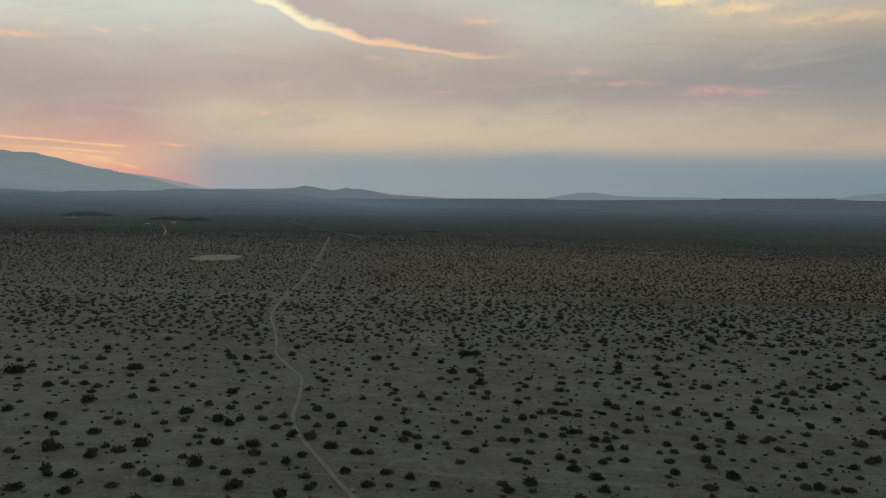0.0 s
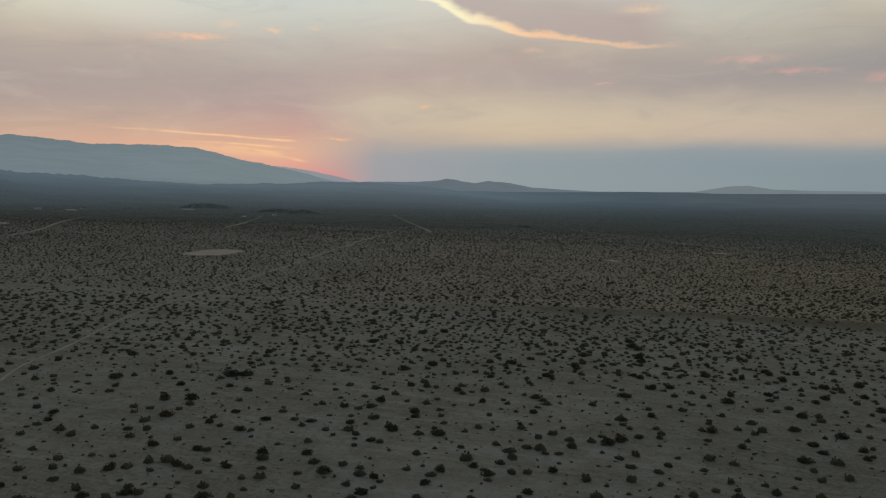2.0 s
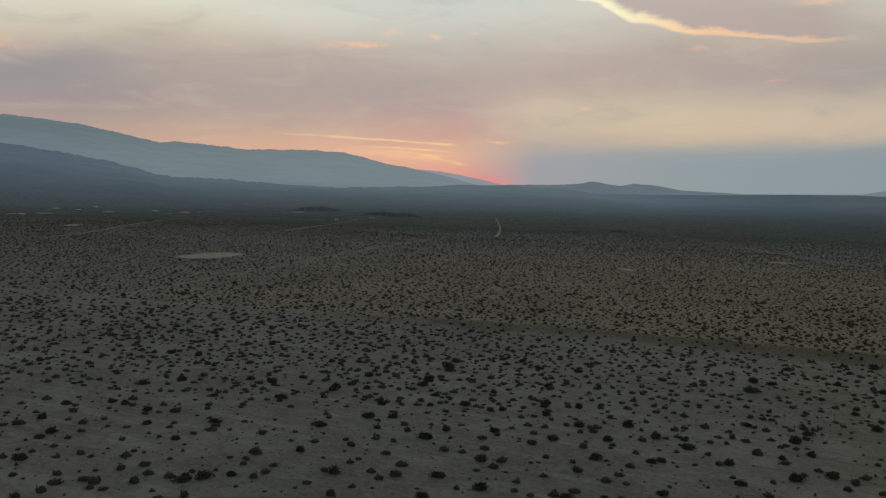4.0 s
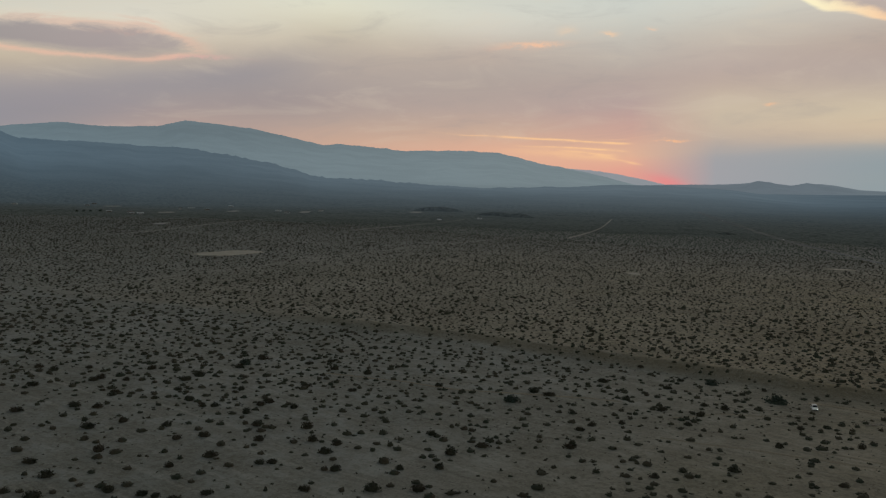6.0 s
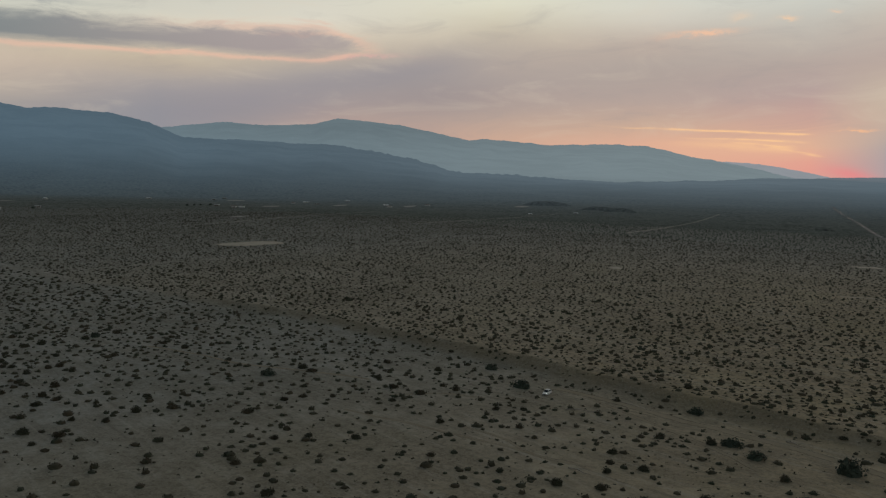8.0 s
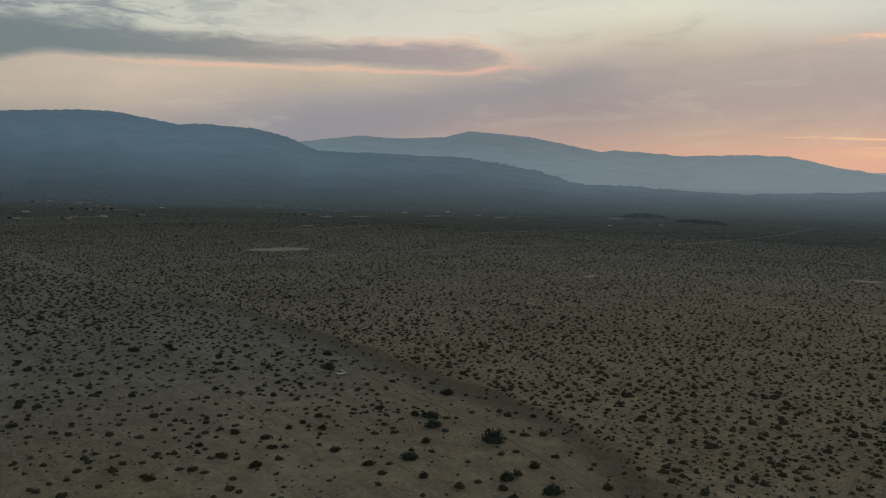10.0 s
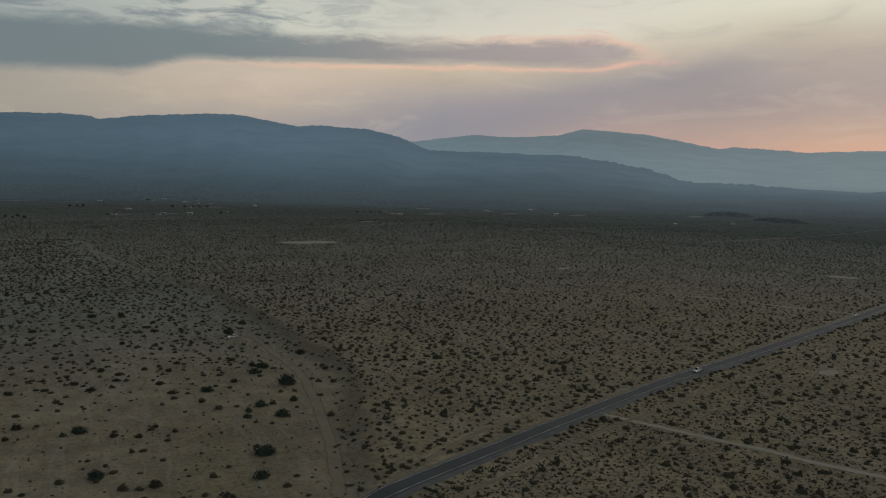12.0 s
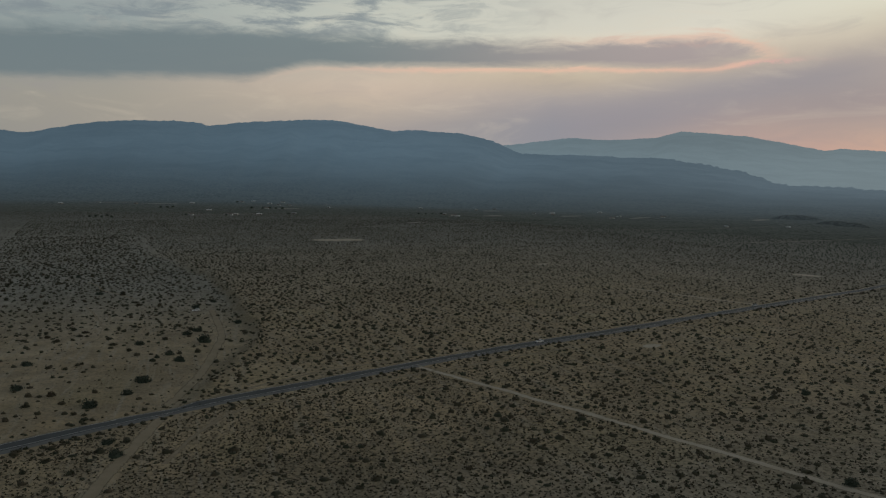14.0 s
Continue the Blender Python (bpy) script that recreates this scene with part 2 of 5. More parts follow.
def build_ground(k, bsdf):
    co = where(k)
    wide = k.noise(co, 0.026, 5.0, 0.6, 0.5)
    mid = k.noise(co, 0.2, 5.0, 0.6)
    grit = k.noise(co, 2.8, 3.0, 0.6)
    grey = k.ramp(wide, [(0.3, (0.232, 0.232, 0.199, 1)), (0.5, (0.294, 0.292, 0.255, 1)), (0.72, (0.352, 0.346, 0.308, 1))], "LINEAR")
    warm = k.ramp(wide, [(0.3, (0.345, 0.262, 0.152, 1)), (0.5, (0.432, 0.334, 0.202, 1)), (0.72, (0.505, 0.400, 0.252, 1))], "LINEAR")
    soil = k.add("ShaderNodeAttribute")
    soil.attribute_name = "soil"
    col = k.mix(soil.outputs["Fac"], grey, warm)
    col = k.mix(k.span(mid, 0.35, 0.7), k.mix(0.5, col, (0.17, 0.148, 0.105, 1)), col)
    # thin sheets of paler sand and dark grit, drawn out along the wash
    xyz = k.add("ShaderNodeSeparateXYZ")
    k.join(co, xyz.inputs[0])
    slant = k.math("ADD", xyz.outputs[1], k.math("MULTIPLY", xyz.outputs[0], 0.12))
    sheet = k.noise(k.vec(k.math("MULTIPLY", xyz.outputs[0], 0.085), slant), 0.42, 6.0, 0.68, 1.2)
    col = k.mix(k.span(sheet, 0.5, 0.68, 0.0, 0.4), col, (0.43, 0.40, 0.335, 1))
    col = k.mix(k.span(sheet, 0.46, 0.3, 0.0, 0.4), col, (0.16, 0.145, 0.11, 1))
    # bank face: brown cut earth, its colour darkened further to paint in shade
    earth = k.add("ShaderNodeAttribute")
    earth.attribute_name = "shaded_earth"
    col = k.mix(k.math("MULTIPLY", earth.outputs["Fac"], k.span(mid, 0.3, 0.65, 0.35, 0.9)), col, k.mix(grit, (0.170, 0.137, 0.088, 1), (0.262, 0.214, 0.142, 1)))
    dry = k.noise(co, 0.035, 4.0, 0.6)
    col = k.mix(k.math("MULTIPLY", k.math("MULTIPLY", soil.outputs["Fac"], k.span(dry, 0.5, 0.68)), 0.18), col, (0.33, 0.285, 0.125, 1))
    # small dry tufts, too fine to stand alone
    stub = k.add("ShaderNodeAttribute")
    stub.attribute_name = "stubble"
    tuft = k.noise(co, 1.25, 2.0, 0.5)
    col = k.mix(k.math("MULTIPLY", k.span(tuft, 0.5, 0.6), k.math("MULTIPLY_ADD", stub.outputs["Fac"], 0.32, k.span(wide, 0.75, 0.4, 0.14, 0.38))), col, (0.13, 0.112, 0.076, 1))
    # scattered litter and gravel
    speck = k.noise(co, 3.4, 3.0, 0.6)
    col = k.mix(k.math("MULTIPLY", k.span(speck, 0.56, 0.66), k.span(mid, 0.3, 0.6, 0.6, 0.2)), col, (0.12, 0.104, 0.074, 1))
    col = k.mix(k.math("MULTIPLY", k.span(speck, 0.44, 0.34), 0.3), col, (0.46, 0.42, 0.35, 1))
    # shrub cover, where it is too distant for single shrubs; its greyed tone also paints in haze
    rx, ry = k.math("SUBTRACT", xyz.outputs[0], 219.5), k.math("SUBTRACT", xyz.outputs[1], 106.2)
    far = k.span(k.math("SQRT", k.math("ADD", k.math("MULTIPLY", rx, rx), k.math("MULTIPLY", ry, ry))), 310.0, 760.0)
    cover = k.span(k.noise(co, 0.35, 2.0, 0.5), 0.38, 0.6)
    shrub = k.mix(k.noise(co, 0.013, 4.0, 0.6), (0.122, 0.132, 0.118, 1), (0.172, 0.180, 0.160, 1))
    col = k.mix(k.math("MULTIPLY", far, k.math("MULTIPLY_ADD", cover, 0.3, 0.68)), col, shrub)
    k.join(col, bsdf.inputs["Base Color"])
    bsdf.inputs["Roughness"].default_value = 0.95
    bsdf.inputs["Specular IOR Level"].default_value = 0.15
    bump(k, bsdf, k.math("ADD", k.math("MULTIPLY", mid, 1.0), k.math("MULTIPLY", grit, 0.15)), 0.6, 0.5)


def worn_edges(k, bsdf, scale, keep):
    """Loose sand thins out into the ground towards the border of its sheet."""
    edge = k.add("ShaderNodeAttribute")
    edge.attribute_name = "inward"
    ragged = k.math("SUBTRACT", k.noise(where(k), scale, 5.0, 0.7, 0.6), 0.5)
    k.join(k.math("MULTIPLY", k.span(k.math("ADD", edge.outputs["Fac"], k.math("MULTIPLY", ragged, 1.3)), 0.02, 0.42), keep), bsdf.inputs["Alpha"])


def build_track(k, bsdf):
    co = where(k)
    n = k.noise(co, 0.25, 5.0, 0.6)
    k.join(k.ramp(n, [(0.3, (0.42, 0.365, 0.28, 1)), (0.7, (0.53, 0.465, 0.37, 1))], "LINEAR"), bsdf.inputs["Base Color"])
    worn_edges(k, bsdf, 0.5, 0.95)
    bsdf.inputs["Roughness"].default_value = 0.95
    bsdf.inputs["Specular IOR Level"].default_value = 0.15
    bump(k, bsdf, n, 0.4, 0.2)


def build_asphalt(k, bsdf):
    co = where(k)
    n = k.noise(co, 0.12, 5.0, 0.65)
    g = k.noise(co, 2.5, 3.0, 0.6)
    col = k.ramp(n, [(0.3, (0.046, 0.052, 0.055, 1)), (0.7, (0.066, 0.073, 0.076, 1))], "LINEAR")
    k.join(k.mix(k.math("MULTIPLY", k.span(g, 0.5, 0.75), 0.3), col, (0.046, 0.049, 0.052, 1)), bsdf.inputs["Base Color"])
    bsdf.inputs["Roughness"].default_value = 0.75
    bump(k, bsdf, g, 0.2, 0.02)


def build_line_paint(k, bsdf):
    n = k.noise(where(k), 0.8, 4.0, 0.7)
    k.join(k.ramp(n, [(0.35, (0.20, 0.205, 0.20, 1)), (0.6, (0.52, 0.52, 0.49, 1))], "LINEAR"), bsdf.inputs["Base Color"])
    bsdf.inputs["Roughness"].default_value = 0.7


def build_leaf(k, bsdf):
    """Creosote and burro-weed: olive to brown, each shrub a little different."""
    g = k.add("ShaderNodeNewGeometry")
    rnd = k.add("ShaderNodeObjectInfo").outputs["Random"]
    where_ = k.noise(g.outputs["Position"], 0.25, 2.0, 0.5)
    each = k.math("FRACT", k.math("ADD", k.math("MULTIPLY", where_, 3.0), rnd))
    col = k.ramp(each, [(0.0, (0.042, 0.051, 0.033, 1)), (0.4, (0.058, 0.058, 0.036, 1)), (0.7, (0.077, 0.061, 0.040, 1)), (1.0, (0.051, 0.062, 0.041, 1))], "LINEAR")
    k.join(k.mix(k.math("MULTIPLY", g.outputs["Random Per Island"], 0.5), col, (0.100, 0.088, 0.058, 1)), bsdf.inputs["Base Color"])
    bsdf.inputs["Roughness"].default_value = 0.85
    bsdf.inputs["Specular IOR Level"].default_value = 0.2


def build_green_leaf(k, bsdf):
    g = k.add("ShaderNodeNewGeometry")
    n = k.noise(g.outputs["Position"], 0.4, 2.0)
    col = k.mix(n, (0.044, 0.062, 0.046, 1), (0.060, 0.076, 0.055, 1))
    k.join(k.mix(k.math("MULTIPLY", g.outputs["Random Per Island"], 0.5), col, (0.100, 0.118, 0.088, 1)), bsdf.inputs["Base Color"])
    bsdf.inputs["Roughness"].default_value = 0.85
    bsdf.inputs["Specular IOR Level"].default_value = 0.2


def build_dry_leaf(k, bsdf):
    """Grey-brown dry tufts and burro-weed stubble."""
    g = k.add("ShaderNodeNewGeometry")
    n = k.noise(g.outputs["Position"], 0.3, 3.0)
    col = k.mix(n, (0.056, 0.049, 0.035, 1), (0.084, 0.074, 0.050, 1))
    k.join(k.mix(k.math("MULTIPLY", g.outputs["Random Per Island"], 0.6), col, (0.115, 0.097, 0.066, 1)), bsdf.inputs["Base Color"])
    bsdf.inputs["Roughness"].default_value = 0.9
    bsdf.inputs["Specular IOR Level"].default_value = 0.15


def build_twig(k, bsdf):
    n = k.noise(where(k), 6.0, 3.0)
    k.join(k.ramp(n, [(0.3, (0.05, 0.042, 0.034, 1)), (0.7, (0.085, 0.072, 0.06, 1))], "LINEAR"), bsdf.inputs["Base Color"])
    bsdf.inputs["Roughness"].default_value = 0.9


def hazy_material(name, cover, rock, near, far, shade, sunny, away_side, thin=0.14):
    """Land kilometres off, a backdrop of distance: scrub that gives way to bare rock, with dusk haze painted on as
    emission that grows from near to far.
    """
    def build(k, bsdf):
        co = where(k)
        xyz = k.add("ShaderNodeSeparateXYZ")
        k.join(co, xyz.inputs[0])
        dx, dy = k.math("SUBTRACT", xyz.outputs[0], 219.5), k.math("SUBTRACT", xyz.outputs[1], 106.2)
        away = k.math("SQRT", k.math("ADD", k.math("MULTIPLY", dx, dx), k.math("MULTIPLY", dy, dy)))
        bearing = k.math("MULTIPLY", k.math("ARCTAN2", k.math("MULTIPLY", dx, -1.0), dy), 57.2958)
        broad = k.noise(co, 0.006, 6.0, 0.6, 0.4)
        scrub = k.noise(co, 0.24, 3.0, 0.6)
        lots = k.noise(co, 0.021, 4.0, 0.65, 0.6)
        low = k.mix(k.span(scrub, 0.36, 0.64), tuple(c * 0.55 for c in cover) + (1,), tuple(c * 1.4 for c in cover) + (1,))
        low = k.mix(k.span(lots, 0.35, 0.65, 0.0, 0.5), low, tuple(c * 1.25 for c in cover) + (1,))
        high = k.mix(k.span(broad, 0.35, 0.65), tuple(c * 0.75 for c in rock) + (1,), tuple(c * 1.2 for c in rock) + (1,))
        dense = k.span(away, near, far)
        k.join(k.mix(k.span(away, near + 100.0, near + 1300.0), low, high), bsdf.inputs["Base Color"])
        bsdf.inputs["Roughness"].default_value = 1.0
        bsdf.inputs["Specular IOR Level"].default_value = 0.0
        # painted haze: the emission is tinted by bearing and brighter towards the sun
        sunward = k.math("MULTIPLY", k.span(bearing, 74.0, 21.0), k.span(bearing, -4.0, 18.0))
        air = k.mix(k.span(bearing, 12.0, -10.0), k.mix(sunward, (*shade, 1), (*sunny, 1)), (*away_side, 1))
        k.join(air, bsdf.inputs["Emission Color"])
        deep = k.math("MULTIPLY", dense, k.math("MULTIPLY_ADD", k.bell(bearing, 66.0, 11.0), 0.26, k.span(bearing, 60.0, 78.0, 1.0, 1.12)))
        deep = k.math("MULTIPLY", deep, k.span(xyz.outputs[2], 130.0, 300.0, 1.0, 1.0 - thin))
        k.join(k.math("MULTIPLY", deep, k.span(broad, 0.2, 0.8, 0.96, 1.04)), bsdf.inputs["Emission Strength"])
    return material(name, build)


def build_sandy(k, bsdf):
    co = where(k)
    n = k.noise(co, 0.3, 5.0, 0.65)
    k.join(k.ramp(n, [(0.3, (0.36, 0.300, 0.205, 1)), (0.7, (0.47, 0.395, 0.285, 1))], "LINEAR"), bsdf.inputs["Base Color"])
    worn_edges(k, bsdf, 0.35, 0.68)
    bsdf.inputs["Roughness"].default_value = 0.95
    bsdf.inputs["Specular IOR Level"].default_value = 0.15
    bump(k, bsdf, n, 0.4, 0.2)


def build_grey_dirt(k, bsdf):
    n = k.noise(where(k), 0.3, 5.0, 0.65)
    k.join(k.ramp(n, [(0.3, (0.35, 0.325, 0.272, 1)), (0.7, (0.45, 0.42, 0.355, 1))], "LINEAR"), bsdf.inputs["Base Color"])
    worn_edges(k, bsdf, 0.5, 0.9)
    bsdf.inputs["Roughness"].default_value = 0.95
    bsdf.inputs["Specular IOR Level"].default_value = 0.15
    bump(k, bsdf, n, 0.4, 0.2)


def build_gravel(k, bsdf):
    co = where(k)
    n = k.noise(co, 0.5, 5.0, 0.65)
    k.join(k.ramp(n, [(0.3, (0.12, 0.122, 0.118, 1)), (0.7, (0.20, 0.20, 0.19, 1))], "LINEAR"), bsdf.inputs["Base Color"])
    bsdf.inputs["Roughness"].default_value = 0.9
    bump(k, bsdf, k.noise(co, 4.0, 3.0, 0.6), 0.5, 0.1)


GRAVEL = material("grey_gravel", build_gravel)
SANDY, GREY_DIRT = material("loose_sand", build_sandy), material("grey_dirt", build_grey_dirt)
GROUND, TRACK, ASPHALT = material("desert_sand", build_ground), material("graded_dirt", build_track), material("asphalt", build_asphalt)
LEAF_GREEN, LEAF_DRY = material("green_shrub_leaf", build_green_leaf), material("dry_tuft_leaf", build_dry_leaf)
PAINT, LEAF, TWIG = material("road_paint", build_line_paint), material("shrub_leaf", build_leaf), material("shrub_twig", build_twig)
# ranges and valley floor: blue dusk haze painted as emission, tinted per range
FAR_SCRUB = (0.158, 0.168, 0.150)
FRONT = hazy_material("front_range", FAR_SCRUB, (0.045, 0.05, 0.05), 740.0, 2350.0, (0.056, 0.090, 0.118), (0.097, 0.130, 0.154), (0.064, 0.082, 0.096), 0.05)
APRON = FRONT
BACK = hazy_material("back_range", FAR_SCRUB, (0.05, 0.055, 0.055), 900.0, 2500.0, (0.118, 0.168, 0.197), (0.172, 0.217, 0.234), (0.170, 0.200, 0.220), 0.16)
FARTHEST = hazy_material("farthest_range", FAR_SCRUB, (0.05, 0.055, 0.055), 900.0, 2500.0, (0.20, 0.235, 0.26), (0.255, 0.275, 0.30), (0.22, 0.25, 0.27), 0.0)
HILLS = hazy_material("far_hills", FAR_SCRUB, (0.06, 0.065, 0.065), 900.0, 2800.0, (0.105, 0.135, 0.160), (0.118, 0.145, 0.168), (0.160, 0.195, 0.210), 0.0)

# ---- the land: one sheet, a fan that falls away towards +x, cut by a dry wash ----
OX, OY, ZC = 219.5, 106.2, 38.1
SX, SY = -0.0374, 0.0016
BANK_X = (-28, 7, 41, 69, 105, 134, 160, 185, 205, 218, 230, 242, 261, 276, 300)
BANK_Y = (245, 252, 256, 260, 262.5, 261.5, 260, 259, 258, 256.5, 252.5, 247, 239.5, 233, 225)
RISE = 2.1


def smooth(v, a, b):
    s = np.clip((v - a) / (b - a), 0.0, 1.0)
    return s * s * (3 - 2 * s)


def wobble(x, y, seed, scale):
    """A cheap smooth noise of mean nought."""
    v = 0.0
    rng = np.random.RandomState(seed)
    for _ in range(6):
        a, b, p = rng.uniform(0, 6.283), rng.uniform(0.5, 1.6) / scale, rng.uniform(0, 6.283)
        v = v + np.sin((np.cos(a) * x + np.sin(a) * y) * b * 6.283 + p)
    return v / 6


def bank_line(x):
    return np.interp(x, BANK_X, BANK_Y) + 1.6 * wobble(x, 0 * x, 3, 30.0) + 0.9 * wobble(x, 0 * x, 4, 8.0) + 0.5 * wobble(x, 0 * x, 6, 3.1)


def land(x, y):
    x, y = np.asarray(x, float), np.asarray(y, float)
    dx, dy = x - OX, y - OY
    r = np.hypot(dx, dy) + 1e-6
    plane = SX * dx + SY * dy
    az = np.degrees(np.arctan2(-dx, dy))
    rim = ZC + 3600 * np.interp(az, (-60, -23, -3, 5, 12, 17, 30, 110), (-0.0035, -0.0032, -0.0026, -0.0015, 0.0, 0.003, 0.004, 0.004))
    z = plane * np.minimum(1, 3600 / r) + (rim - plane / r * 3600) * np.clip((r - 410) / 3190, 0, 1.0) ** 1.6
    z = z - 9.0 * smooth(y, 380, 950) * (1 - smooth(r, 1200, 3000))  # the plain sags before it climbs to the mountains
    d = y - bank_line(x)
    cut = smooth(x, -30, 110) * (1 - smooth(x, 262, 296)) * (0.82 + 0.4 * wobble(x, 0 * x, 15, 24.0))
    edge = np.clip((d + 5.0 + 1.2 * wobble(x, 0 * x, 17, 9.0)) / 5.4, 0, 1) ** 1.7
    z = z + RISE * cut * (0.45 * edge * np.exp(-np.maximum(d, 0) / 22) - 0.55 * (1 - edge) * np.exp(-np.maximum(-d - 3, 0) / 30))
    near = np.exp(-(r / 700) ** 2)
    return z + near * (0.22 * wobble(x, y, 7, 34.0) + 0.1 * wobble(x, y, 8, 11.0))


def at_land(x, y, up=0.0):
    return Vector((x, y, float(land(x, y)) + up))


def mesh_object(name, verts, faces, mat, smooth_faces=False):
    me = bpy.data.meshes.new(name)
    me.from_pydata([tuple(v) for v in verts] if isinstance(verts, list) else verts.tolist(), [], faces if isinstance(faces, list) else faces.tolist())
    me.materials.append(mat)
    if smooth_faces:
        me.polygons.foreach_set("use_smooth", [True] * len(me.polygons))
    me.update()
    return new(name, me)


def part(name, bm, mat, parent=None, label=""):
    me = bpy.data.meshes.new(name)
    bm.to_mesh(me)
    bm.free()
    me.materials.append(mat)
    ob = new(name, me)
    if parent:
        ob.parent = parent
    return tagged(ob, label)


def spaced(lo, hi, step, grow, end):
    """Grid lines: even between lo and hi, then wider and wider out to end on both sides."""
    mid = list(np.arange(lo, hi + 0.1, step))
    out, s, v = [], step, hi
    while v < end:
        s *= grow
        v += s
        out.append(v)
    inn, s, v = [], step, lo
    while v > -end:
        s *= grow
        v -= s
        inn.append(v)
    return np.array(inn[::-1] + mid + out)


# the road's line, for the ground on either side of it
ROAD_X, ROAD_Y = (367.1, 331.1, 307.1, 289.1, 280.1, 266.1, 254.0, 243.0, 227.6, 194.6, 110.0, -97.0), (60.4, 130.4, 180.4, 217.4, 238.4, 277.4, 310.4, 351.0, 401.0, 503.0, 722.0, 1275.0)


def make_ground():
    gx = spaced(-200, 430, 2.4, 1.07, 5200)
    gy = np.unique(np.concatenate([spaced(60, 480, 2.5, 1.07, 5200), np.arange(214, 268, 0.7)]))
    x, y = np.meshgrid(gx, gy)
    z = land(x, y)
    v = np.stack([x.ravel(), y.ravel(), z.ravel()], -1)
    nx, ny = len(gx), len(gy)
    i = (np.arange(ny - 1)[:, None] * nx + np.arange(nx - 1)[None]).ravel()
    ob = mesh_object("ground", v, np.stack([i, i + 1, i + nx + 1, i + nx], -1), GROUND, True)
    soil = ob.data.attributes.new("soil", "FLOAT", "POINT")
    soil.data.foreach_set("value", np.maximum(np.maximum(smooth(y - bank_line(x), -6, 1), smooth(x, 250, 290)) * (0.35 + 0.65 * smooth(x, 0, 260)), 0.85 * smooth(x, 100, 230)).ravel() * (1 - 0.9 * smooth(y, 390, 620).ravel()) * (smooth(x, -80, 20) * (1 - 0.5 * smooth(x, 300, 370))).ravel().astype(np.float32))
    d = y - bank_line(x)
    stubble = ob.data.attributes.new("stubble", "FLOAT", "POINT")
    over = np.maximum(smooth(d, 0.5, 5), smooth(x - np.interp(y, ROAD_Y, ROAD_X), 3, 7))
    stubble.data.foreach_set("value", over.ravel().astype(np.float32))
    # mask of the bank face, where earth colour is darkened for shade
    cut = smooth(x, 0, 110) * (1 - smooth(x, 262, 292)) * smooth(d, -5.0, -1.5) * (1 - smooth(d, 0.2, 0.8)) * (0.75 + 0.5 * wobble(x, y, 18, 12.0))
    earth = ob.data.attributes.new("shaded_earth", "FLOAT", "POINT")
    earth.data.foreach_set("value", cut.ravel().astype(np.float32))
    return tagged(ob, "pale sandy desert floor with a dry wash and low cut bank", "desert ground", kind="structure")


make_ground()


def resample(pts, step):
    """A rounded line through the points, cut into even steps."""
    p = np.array(pts, float)
    for _ in range(3):
        a, b = p[:-1] * 0.75 + p[1:] * 0.25, p[:-1] * 0.25 + p[1:] * 0.75
        p = np.concatenate([p[:1], np.stack([a, b], 1).reshape(-1, 2), p[-1:]])
    s = np.r_[0, np.cumsum(np.hypot(*np.diff(p, axis=0).T))]
    t = np.arange(0, s[-1], step)
    return np.stack([np.interp(t, s, p[:, 0]), np.interp(t, s, p[:, 1])], -1)


def strip(name, line, lo, hi, up, mat, ragged=0.0, gaps=None, cuts=2):
    """A ribbon laid on the land between two offsets from a line."""
    d = np.gradient(line, axis=0)
    d /= np.hypot(d[:, 0], d[:, 1])[:, None] + 1e-9
    n = np.stack([-d[:, 1], d[:, 0]], -1)
    k = np.arange(len(line))
    rows = []
    for j in range(cuts + 1):
        off = lo + (hi - lo) * j / cuts
        w = off + (ragged * (wobble(k * 3.0, k * 0 + j * 50.0, 11 + j, 40.0) + wobble(k * 3.0, k * 0, 21 + j, 13.0)) if j in (0, cuts) else 0)
        q = line + n * np.broadcast_to(w, (len(line),))[:, None]
        rows.append(np.c_[q, land(q[:, 0], q[:, 1]) + up + 0.3 * smooth(np.hypot(q[:, 0] - OX, q[:, 1] - OY), 560, 640)])
    v = np.stack(rows, 1).reshape(-1, 3)
    c = cuts + 1
    faces = [(i * c + j, (i + 1) * c + j, (i + 1) * c + j + 1, i * c + j + 1) for i in range(len(line) - 1) for j in range(cuts) if gaps is None or gaps(i)]
    ob = mesh_object(name, v, faces, mat)
    side = 1 - np.abs(np.linspace(-1, 1, c))
    inward = ob.data.attributes.new("inward", "FLOAT", "POINT")
    inward.data.foreach_set("value", np.tile(side if lo * hi < 0 else np.minimum(1, side * 4), len(line)).astype(np.float32))
    return ob


# two-lane road
ROAD = resample([(367.1, 60.4), (331.1, 130.4), (307.1, 180.4), (289.1, 217.4), (280.1, 238.4), (266.1, 277.4), (254.0, 310.4), (243.0, 351.0), (227.6, 401.0), (211.0, 452.4), (194.6, 503.0), (179.0, 541.0), (156.0, 600.0), (110.0, 722.0), (89.0, 780.0), (66.0, 842.0), (1.0, 1022.0), (-97.0, 1275.0), (-190.0, 1546.0), (-290.0, 1838.0)], 2.0)
tagged(strip("road_shoulder", ROAD[:225], 0.0, 2.5, 0.05, SANDY, 0.4, cuts=4), "pale sandy shoulder along the asphalt road", "road shoulder", kind="structure")
tagged(strip("road_shoulder", ROAD[:225], -3.1, 0.0, 0.045, GRAVEL, 0.4, cuts=4), "grey gravel shoulder along the asphalt road", "road shoulder", kind="structure")
tagged(strip("road_shoulder", ROAD[224:], -2.05, 2.05, 0.05, SANDY, 0.2, cuts=2), "narrow pale shoulder along the far road", "road shoulder", kind="structure")
